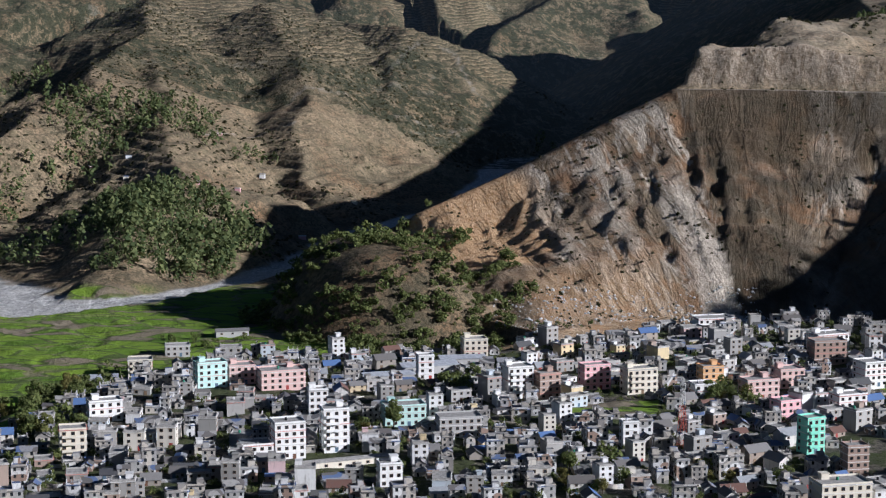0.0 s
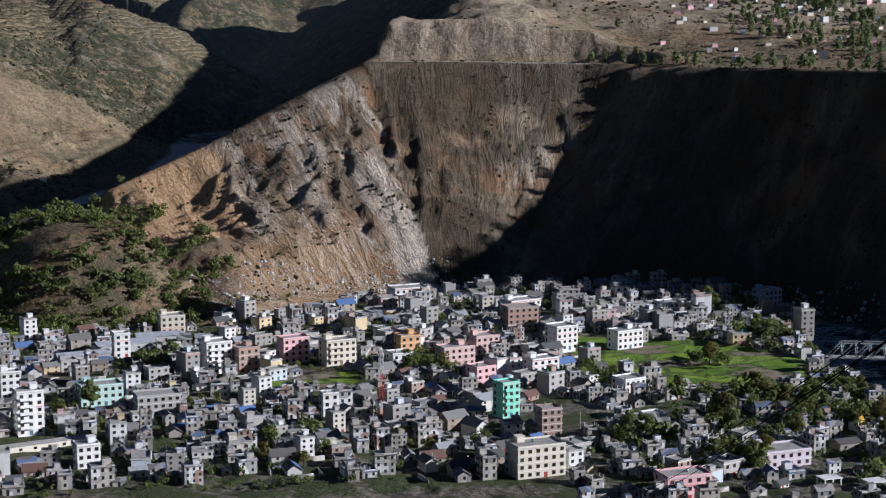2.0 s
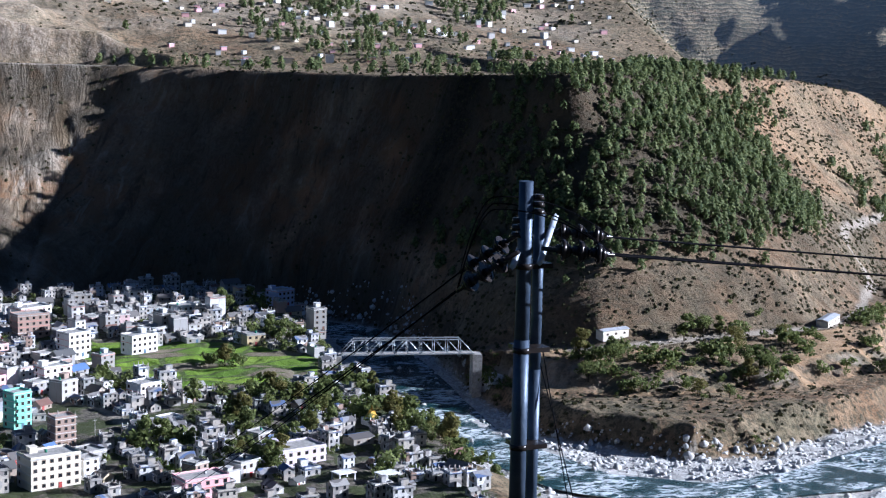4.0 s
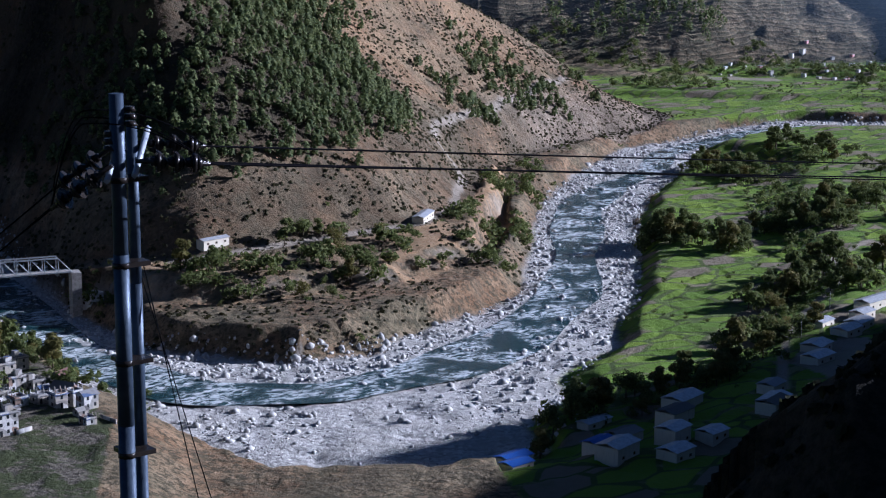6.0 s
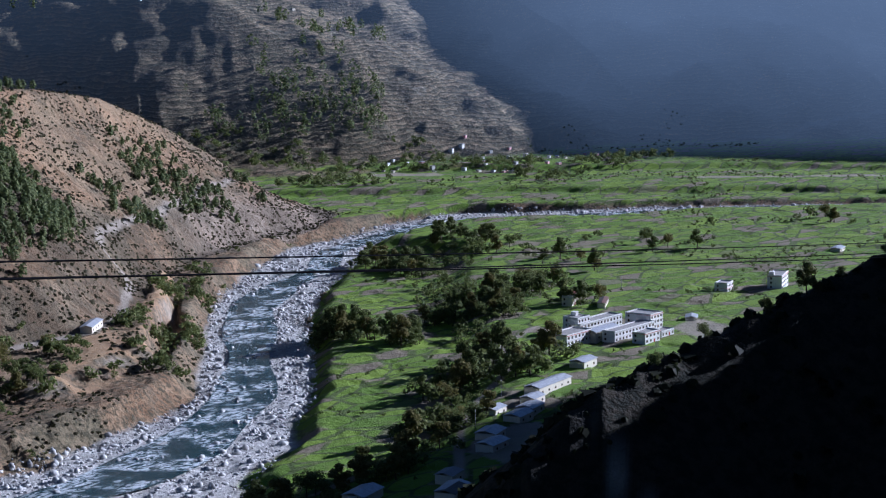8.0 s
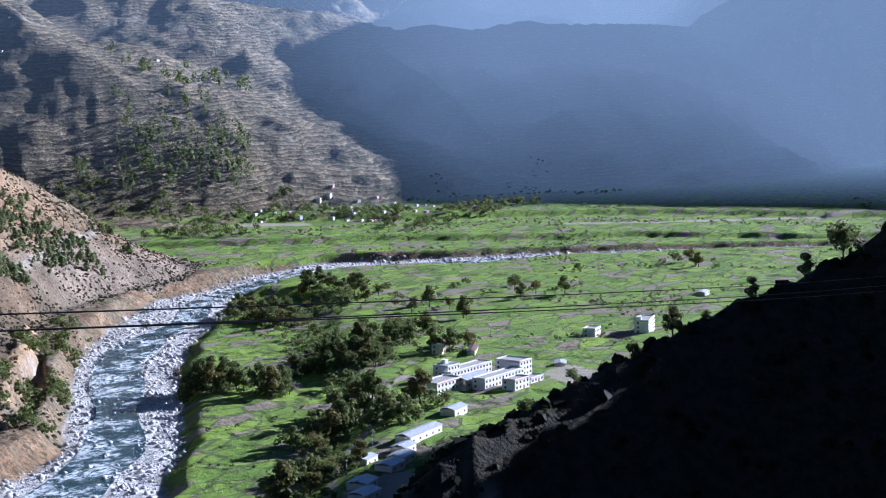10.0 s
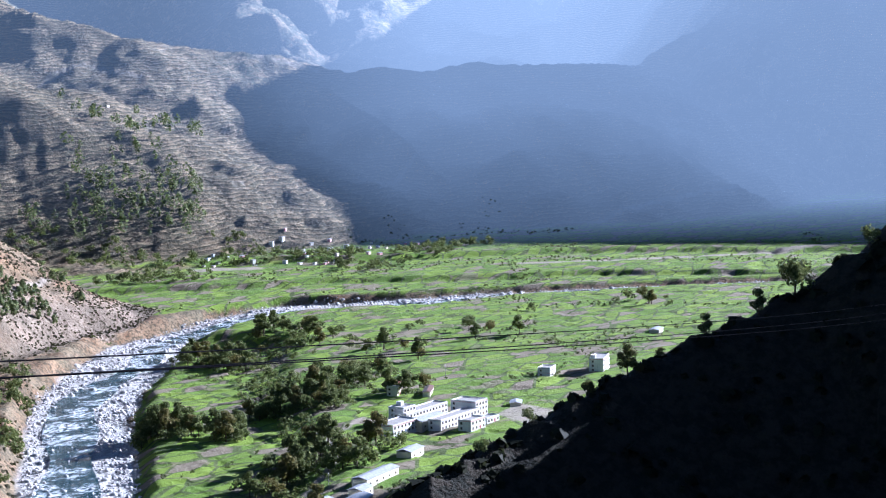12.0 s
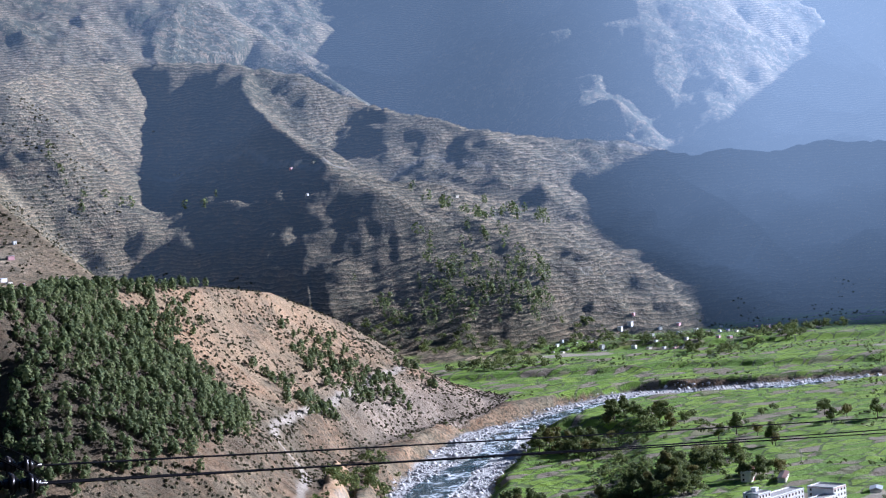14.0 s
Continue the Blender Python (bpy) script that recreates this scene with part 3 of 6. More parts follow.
def marks(X, Y, Z, k):
    """How much of each kind of ground lies at a place."""
    s, t, face, cl = k["s"], k["t"], k["face"], k["cliff"]
    open_floor = (1 - k["bed"]) * (1 - face) * (1 - k["top"]) * (1 - k["far"]) * (1 - k["home"]) * step01(3.5, 0.5, np.abs(Z - k["base"]))
    farmed = np.where(X < 60, step01(1285, 1255, Y) * step01(-40, -60, X + 0.0 * Y), np.where(inside(RIGHT_BANK, X, Y) | inside(FAR_BANK, X, Y), 1.0, 0.0))
    green = open_floor * (1 - k["town"]) * (1 - k["bank"]) * farmed
    for poly in PLOTS:
        green = np.maximum(green, inside(poly, X, Y) * (1.0 - k["bed"]))
    m = {"green": green, "town": k["town"] * (1 - k["home"]) * (1 - k["bed"]) * (1 - green), "bed": k["bed"] * step01(3, 0.8, np.abs(Z - k["base"]))}
    n = k["mid"] * 0.5 + k["fine"] * 0.35
    def patch(s0, s1, t0, t1, soft=0.12):
        return face * step01(s0 - 12, s0 + 12, s + 20 * n) * step01(s1 + 12, s1 - 12, s + 20 * n) * step01(t0 - soft, t0 + soft, t + 0.25 * n) * step01(t1 + soft, t1 - soft, t + 0.25 * n)
    m["rock"] = np.clip(0.8 * face * step01(1180, 1280, s) * step01(0.5, 0.2, t) + cl * step01(0.60, 0.78, k["gul2"] + 0.3 * n) * 0.4 + 0.75 * step01(-0.25, 0.2, n) * (k["top"] * step01(160, 190, X) * step01(390, 340, X) * step01(4, 9, k["db"]) * step01(34, 24, k["db"])), 0, 1)
    streak = step01(0.52, 0.66, k["gul2"] + 0.2 * n)
    m["pale"] = np.clip(0.9 * patch(150, 205, 0.0, 0.5) * streak + patch(120, 195, -0.1, 0.20) * 0.8 * streak + 0.8 * patch(300, 372, 0.5, 1.1) * streak + 0.8 * patch(296, 420, -0.1, 0.22) * step01(0.45, 0.6, k["gul"])
                        + 0.6 * patch(60, 200, 0.25, 0.95) * step01(0.84, 0.90, k["gul2"]) + 0.4 * patch(28, 110, -0.1, 0.24) * step01(-0.2, 0.3, n) + 0.8 * patch(60, 78, 0.3, 1.0)
                        + 0.42 * k["bank"] * step01(0.3, 0.7, k["slope"]) * step01(-0.3, 0.2, n) + 0.55 * patch(95, 175, -0.1, 0.62, 0.05) * step01(0.58, 0.72, k["gul"] + 0.3 * n)
                        + 0.25 * k["top"] * step01(1300, 1380, Y) * step01(860, 760, X) * step01(-0.35, 0.25, n), 0, 1)
    m["orange"] = np.clip(patch(-30, 72, 0.36, 1.1, 0.05) * step01(1.6, 1.3, np.hypot((X - 30) / 48, (Y - 1225) / 48) + 0.4 * n) + 0.45 * patch(20, 120, -0.1, 0.30) + 0.35 * patch(190, 420, 0.35, 0.95) * step01(0.1, 0.4, k["mid"]) + 0.3 * patch(880, 1400, 0.45, 1.0) * step01(-0.3, 0.3, n) + 0.5 * k["bank"] * step01(0.35, 0.15, k["slope"]) * step01(-0.3, 0.2, n), 0, 1)
    # woodland floor; on the near hill and shaded wall it also paints deep shade
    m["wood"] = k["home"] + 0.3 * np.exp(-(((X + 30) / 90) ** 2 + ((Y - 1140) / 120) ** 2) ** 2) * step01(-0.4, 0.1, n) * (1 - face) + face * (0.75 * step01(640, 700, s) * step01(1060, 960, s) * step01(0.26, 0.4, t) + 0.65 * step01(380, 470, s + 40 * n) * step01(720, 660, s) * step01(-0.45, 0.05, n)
                                  + 0.8 * step01(170, 220, s) * step01(420, 380, s) * step01(-0.4, 0.15, n + 0.3 * k["big"]) + 0.45 * step01(700, 760, s) * step01(0.34, 0.24, t) * step01(-0.3, 0.2, n))
    m["straw"] = np.maximum(0.9 * k["far"], 0.8 * k["top"]) * (1 - face) * step01(-0.5, 0.2, n + 0.5 * k["big"]) + 0.6 * cl * step01(-0.1, 0.3, k["mid"] + 0.4 * k["fine"])
    road = np.zeros(X.shape)
    for w, line in ROADS:
        d, v, r = near([(a, b, 0) for a, b in line], X, Y)
        road = np.maximum(road, step01(w + 1.2, w - 0.6, d + 0.8 * k["fine"]))
    for poly in PAVED:
        road = np.maximum(road, 0.9 * inside(poly, X, Y))
    m["road"] = road
    m["crag"] = face * np.clip(0.35 + cl, 0, 1) * (1 - 0.45 * step01(880, 960, s))
    m["run"], m["fall"] = face * np.clip(s / 1600, 0, 1), face * t
    m["slide"] = np.clip(patch(35, 200, 0.0, 1.0, 0.10) + patch(300, 380, 0.35, 1.1), 0, 1)
    m["terrace"] = np.maximum(k["far"], 0.9 * k["top"]) * step01(-0.1, 0.15, fbm(X, Y, 260, 2, 88) - 0.22 * step01(500, 200, X) + 0.6 * step01(1300, 1380, X) * step01(1950, 1850, Y)) * (1 - face)
    return m

GRID = {}

def build_ground():
    az, r, X, Y = fan()
    na, nr = len(az), len(r)
    Z, k = land(X, Y)
    k["slope"] = np.abs(np.gradient(Z, axis=1)) / np.maximum(np.gradient(np.hypot(X, Y), axis=1), 0.1)
    k["db"] = near(BRINK, X, Y)[0]
    GRID.update(az=az, r=r, Z=Z, **{n: k[n] for n in ("t", "s", "bed", "face", "top", "far", "home")})
    m = marks(X, Y, Z, k)
    cut = int(np.searchsorted(r, 2060))
    az_here = np.degrees(np.arctan2(X, Y))
    deep = np.hypot(X, Y) - 2060
    # strength of the painted haze: grows with distance and towards the sunward side
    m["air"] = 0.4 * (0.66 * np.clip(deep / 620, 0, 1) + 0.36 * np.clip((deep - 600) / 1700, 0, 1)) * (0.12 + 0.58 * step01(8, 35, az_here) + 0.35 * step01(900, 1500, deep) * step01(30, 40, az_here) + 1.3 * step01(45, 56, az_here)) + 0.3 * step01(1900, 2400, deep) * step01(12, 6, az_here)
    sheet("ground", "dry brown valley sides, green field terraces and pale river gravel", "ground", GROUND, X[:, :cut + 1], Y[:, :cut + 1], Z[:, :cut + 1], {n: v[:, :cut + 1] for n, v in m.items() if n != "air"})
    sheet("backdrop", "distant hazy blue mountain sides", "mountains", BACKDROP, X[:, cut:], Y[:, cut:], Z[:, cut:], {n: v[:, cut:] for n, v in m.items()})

def sheet(name, label, category, mat, X, Y, Z, m):
    na, nr = X.shape
    co = np.stack([X, Y, Z], -1).reshape(-1, 3)
    i = (np.arange(na)[:, None] * nr + np.arange(nr - 1)[None, :])
    j = (np.roll(np.arange(na), -1)[:, None] * nr + np.arange(nr - 1)[None, :])
    quads = np.stack([i, i + 1, j + 1, j], -1).reshape(-1, 4)
    me = bpy.data.meshes.new(name)
    me.vertices.add(len(co))
    me.vertices.foreach_set("co", co.astype(np.float32).ravel())
    me.loops.add(quads.size)
    me.loops.foreach_set("vertex_index", quads.astype(np.int32).ravel())
    me.polygons.add(len(quads))
    me.polygons.foreach_set("loop_start", np.arange(0, quads.size, 4, dtype=np.int32))
    me.polygons.foreach_set("use_smooth", np.ones(len(quads), bool))
    me.update()
    me.flip_normals()
    for n, v in m.items():
        a = me.attributes.new(n, "FLOAT", "POINT")
        a.data.foreach_set("value", np.clip(v, 0, 1).astype(np.float32).ravel())
    me.materials.append(mat)
    return tagged(new(name, me), label, category, kind="structure")

build_ground()

def pick(name, x, y):
    """The height of the built ground, or one of its marks, at places."""
    x, y = np.asarray(x, float), np.asarray(y, float)
    x, y = x - HUB[0], y - HUB[1]
    a, d = np.degrees(np.arctan2(x, y)), np.hypot(x, y)
    a = np.where(a < -17.5, a + 360, a)
    fa, fr = np.interp(a, GRID["az"], np.arange(len(GRID["az"]))), np.interp(d, GRID["r"], np.arange(len(GRID["r"])))
    i, j = np.minimum(fa.astype(int), len(GRID["az"]) - 2), np.minimum(fr.astype(int), len(GRID["r"]) - 2)
    u, v, q = fa - i, fr - j, GRID[name]
    return (q[i, j] * (1 - u) + q[i + 1, j] * u) * (1 - v) + (q[i, j + 1] * (1 - u) + q[i + 1, j + 1] * u) * v

def height(x, y):
    return float(pick("Z", x, y))

# ---- water ----
def water_material():
    g = Graph("river_water")
    p = g.where()
    n = g.noise(g.scaled(p, (0.5, 1, 1)), 0.30, 5, 0.7, 1.0)
    m = g.noise(p, 0.05, 3, 0.5)
    foam = g.math("MULTIPLY", g.ramp(n, 0.44, 0.58), g.ramp(m, 0.42, 0.58))
    c = g.mix(g.ramp(m, 0.35, 0.65), (0.018, 0.055, 0.062), (0.035, 0.095, 0.105))
    c = g.mix(foam, c, (0.75, 0.79, 0.80))
    r = g.math("ADD", g.math("MULTIPLY", foam, 0.5), 0.12)
    g.b.inputs["Specular IOR Level"].default_value = 0.5
    return g.finish(c, r, g.noise(p, 1.2, 4, 0.7), 0.6, 0.5)

def ribbon(line, step):
    """Even places along a line, with the way across it."""
    P = np.array(line, float)
    s = np.concatenate([[0], np.cumsum(np.hypot(*np.diff(P[:, :2], axis=0).T))])
    u = np.arange(0, s[-1], step)
    Q = np.stack([np.interp(u, s, P[:, k]) for k in range(P.shape[1])], 1)
    for _ in range(6):
        Q[1:-1] = (Q[:-2] + 2 * Q[1:-1] + Q[2:]) / 4
    d = np.gradient(Q[:, :2], axis=0)
    d /= np.hypot(d[:, 0], d[:, 1])[:, None]
    return u, Q, np.stack([d[:, 1], -d[:, 0]], 1)

def build_water():
    u, Q, across = ribbon(WATER, 4.0)
    half = Q[:, 2] * (1 + 0.25 * np.sin(u / 37) * np.sin(u / 91))
    shift = Q[:, 2] * 0.12 * np.sin(u / 120 + 1)
    k = np.linspace(-1, 1, 9)
    XY = Q[:, None, :2] + across[:, None, :] * (shift[:, None] + half[:, None] * k)[..., None]
    Z = np.repeat(Q[:, 3:4], 9, 1) + 0.55 + 0.18 * fbm(XY[..., 0], XY[..., 1], 9, 2, 3)
    bm = bmesh.new()
    vs = [[bm.verts.new((*XY[i, j], Z[i, j])) for j in range(9)] for i in range(len(u))]
    for i in range(len(u) - 1):
        for j in range(8):
            bm.faces.new((vs[i][j], vs[i][j + 1], vs[i + 1][j + 1], vs[i + 1][j])).smooth = True
    me = bpy.data.meshes.new("water")
    bm.to_mesh(me)
    me.materials.append(water_material())
    tagged(new("water", me), "teal river with white rapids between boulders", "river", kind="structure")

build_water()

# ---- parts and small meshes ----
def part(name, bm, mat, parent=None, label="", smooth=False):
    me = bm
    if isinstance(bm, bmesh.types.BMesh):
        me = bpy.data.meshes.new(name)
        bm.to_mesh(me)
        bm.free()
        for m in (mat if isinstance(mat, (list, tuple)) else [mat]):
            me.materials.append(m)
        if smooth:
            for p in me.polygons:
                p.use_smooth = True
    ob = new(name, me)
    ob.parent = parent
    if label:
        tagged(ob, label)
    return ob

def box(bm, x0, x1, y0, y1, z0, z1, slot=0):
    v = [bm.verts.new(c) for c in ((x0, y0, z0), (x1, y0, z0), (x1, y1, z0), (x0, y1, z0), (x0, y0, z1), (x1, y0, z1), (x1, y1, z1), (x0, y1, z1))]
    for f in ((3, 2, 1, 0), (4, 5, 6, 7), (0, 1, 5, 4), (1, 2, 6, 5), (2, 3, 7, 6), (3, 0, 4, 7)):
        bm.faces.new([v[i] for i in f]).material_index = slot

def tube(bm, a, b, r0, r1, n=6, slot=0, cap=True):
    a, b = Vector(a), Vector(b)
    q = (b - a).to_track_quat("Z", "Y")
    rings = [[bm.verts.new(c + q @ Vector((r * math.cos(k * 2 * math.pi / n), r * math.sin(k * 2 * math.pi / n), 0))) for k in range(n)] for c, r in ((a, r0), (b, r1))]
    for k in range(n):
        f = bm.faces.new((rings[0][k], rings[0][(k + 1) % n], rings[1][(k + 1) % n], rings[1][k]))
        f.material_index, f.smooth = slot, True
    if cap:
        bm.faces.new(rings[1]).material_index = slot
        bm.faces.new(rings[0][::-1]).material_index = slot

def plaster(name, colours, dirt=0.5):
    g = Graph(name)
    p = g.local()
    w = g.where()
    c = g.palette(g.chance(), colours) if len(colours) > 1 else g.mix(0.0, colours[0], colours[0])
    run = g.noise(g.scaled(w, (1, 1, 0.15)), 0.9, 4, 0.7)
    c = g.mix(g.math("MULTIPLY", g.ramp(run, 0.5, 0.8), dirt), c, (0.20, 0.18, 0.15))
    c = g.mix(g.math("MULTIPLY", g.ramp(g.noise(w, 0.25, 4, 0.6), 0.5, 0.75), 0.35 * dirt), c, (0.30, 0.28, 0.25))
    return g.finish(c, 0.85, g.noise(w, 6, 3, 0.7), 0.25, 0.05)

def plain(name, a, b, rough=0.8, scale=1.5, metal=0.0):
    g = Graph(name)
    w = g.where()
    n = g.noise(w, scale, 5, 0.7)
    return g.finish(g.mix(g.ramp(n, 0.35, 0.65), a, b), rough, n, 0.3, 0.05, metal)

def random_plain(name, colours, rough=0.7, dirt=0.4):
    g = Graph(name)
    w = g.where()
    n = g.noise(w, 0.8, 5, 0.7)
    c = g.mix(g.math("MULTIPLY", g.ramp(n, 0.45, 0.75), dirt), g.palette(g.chance(), colours), (0.13, 0.12, 0.11))
    return g.finish(c, rough, n, 0.3, 0.05)

WALLS = plaster("house_plaster", [(0.68, 0.67, 0.64), (0.36, 0.345, 0.32), (0.60, 0.56, 0.48), (0.30, 0.29, 0.27), (0.66, 0.65, 0.63), (0.42, 0.40, 0.375), (0.33, 0.32, 0.30), (0.58, 0.42, 0.40), (0.72, 0.71, 0.69),
                                   (0.28, 0.27, 0.25), (0.40, 0.38, 0.35), (0.52, 0.57, 0.60), (0.34, 0.26, 0.21), (0.70, 0.69, 0.67), (0.38, 0.37, 0.35), (0.60, 0.48, 0.28)], 0.75)
COTTAGE = plaster("cottage_plaster", [(0.60, 0.57, 0.52), (0.38, 0.33, 0.27), (0.30, 0.27, 0.23), (0.60, 0.48, 0.30), (0.56, 0.54, 0.51), (0.30, 0.24, 0.19), (0.34, 0.33, 0.31)], 0.7)
TINTS = {k: plaster(k + "_plaster", [c], 0.35) for k, c in dict(white=(0.78, 0.77, 0.74), mint=(0.52, 0.72, 0.66), grey=(0.42, 0.41, 0.39), brown=(0.36, 0.26, 0.21), pink=(0.76, 0.44, 0.45), cream=(0.70, 0.64, 0.52),
         rose=(0.68, 0.47, 0.42), green=(0.26, 0.66, 0.50), lilac=(0.66, 0.58, 0.64), blue=(0.46, 0.52, 0.66), purple=(0.36, 0.26, 0.40), orange=(0.72, 0.42, 0.20)).items()}
SLAB = plain("roof_concrete", (0.26, 0.25, 0.23), (0.42, 0.40, 0.37), 0.9, 0.7)
SLATE = random_plain("roof_sheet", [(0.10, 0.10, 0.10), (0.16, 0.15, 0.14), (0.07, 0.07, 0.075), (0.30, 0.31, 0.32), (0.13, 0.12, 0.11), (0.10, 0.10, 0.095), (0.10, 0.17, 0.34), (0.22, 0.21, 0.20), (0.12, 0.11, 0.105), (0.16, 0.09, 0.07)], 0.6)
TRIM = random_plain("wall_band", [(0.75, 0.73, 0.70), (0.60, 0.25, 0.20), (0.50, 0.48, 0.45), (0.72, 0.70, 0.66), (0.62, 0.60, 0.55)], 0.8, 0.2)
FRAME = plain("window_frame", (0.20, 0.13, 0.08), (0.28, 0.20, 0.13), 0.6)
DOOR = random_plain("door_paint", [(0.16, 0.08, 0.05), (0.35, 0.06, 0.05), (0.10, 0.16, 0.22), (0.22, 0.15, 0.09)], 0.6)
TANK = random_plain("tank_plastic", [(0.02, 0.02, 0.02), (0.02, 0.02, 0.02), (0.05, 0.25, 0.15), (0.55, 0.55, 0.55)], 0.5, 0.1)
BLUE = plain("blue_sheet", (0.03, 0.10, 0.42), (0.05, 0.14, 0.50), 0.5)
RED = plain("red_brown_sheet", (0.16, 0.05, 0.035), (0.22, 0.08, 0.05), 0.7)
TIN = plain("bare_tin", (0.42, 0.44, 0.47), (0.60, 0.62, 0.65), 0.45, 0.6, 0.3)
STEEL = plain("galvanised_steel", (0.40, 0.42, 0.44), (0.52, 0.54, 0.56), 0.5, 2.0, 0.4)

def glass_material():
    g = Graph("window_glass")
    g.b.inputs["Specular IOR Level"].default_value = 0.6
    return g.finish(g.mix(g.chance(), (0.012, 0.014, 0.017), (0.04, 0.045, 0.05)), 0.12)

GLASS = glass_material()
SHARED = {}

def window_mesh(w, h):
    """A window with its frame, its face towards -y, set 6 cm into the wall behind a proud surround."""
    key = ("w", round(w, 1), round(h, 1))
    if key not in SHARED:
        bm = bmesh.new()
        e = 0.13
        rings = []
        for a, y in ((e, 0.02), (e, -0.09), (0.0, -0.09), (0.0, -0.015)):
            rings.append([bm.verts.new(c) for c in ((-w / 2 - a, y, -a), (w / 2 + a, y, -a), (w / 2 + a, y, h + a), (-w / 2 - a, y, h + a))])
        for p, q in zip(rings[:-1], rings[1:]):
            for k in range(4):
                bm.faces.new((p[k], p[(k + 1) % 4], q[(k + 1) % 4], q[k])).material_index = 0
        bm.faces.new(rings[-1]).material_index = 1
        me = bpy.data.meshes.new("window")
        bm.to_mesh(me)
        bm.free()
        me.materials.append(FRAME), me.materials.append(GLASS)
        SHARED[key] = me
    return SHARED[key]

def put(name, me, parent, x, y, z, rz=0.0):
    ob = new(name, me)
    ob.parent = parent
    ob.matrix_basis = pose(x, y, z, 0, 0, rz)
    return ob

def door_mesh():
    if "door" not in SHARED:
        bm = bmesh.new()
        box(bm, -0.6, 0.6, -0.06, 0.02, 0, 2.1)
        box(bm, -0.72, -0.6, -0.1, 0.02, 0, 2.2), box(bm, 0.6, 0.72, -0.1, 0.02, 0, 2.2)
        me = bpy.data.meshes.new("door")
        bm.to_mesh(me)
        bm.free()
        me.materials.append(DOOR)
        SHARED["door"] = me
    return SHARED["door"]

def tank_mesh():
    if "tank" not in SHARED:
        bm = bmesh.new()
        tube(bm, (0, 0, 0), (0, 0, 1.1), 0.55, 0.55, 9)
        tube(bm, (0, 0, 1.1), (0, 0, 1.3), 0.5, 0.2, 9)
        me = bpy.data.meshes.new("water_tank")
        bm.to_mesh(me)
        bm.free()
        me.materials.append(TANK)
        SHARED["tank"] = me
    return SHARED["tank"]

def post_mesh():
    if "post" not in SHARED:
        bm = bmesh.new()
        box(bm, -0.15, 0.15, -0.15, 0.15, 0, 1.5)
        box(bm, -0.03, 0.03, -0.03, 0.03, 1.5, 2.0)
        me = bpy.data.meshes.new("pillar")
        bm.to_mesh(me)
        bm.free()
        me.materials.append(SLAB)
        SHARED["post"] = me
    return SHARED["post"]

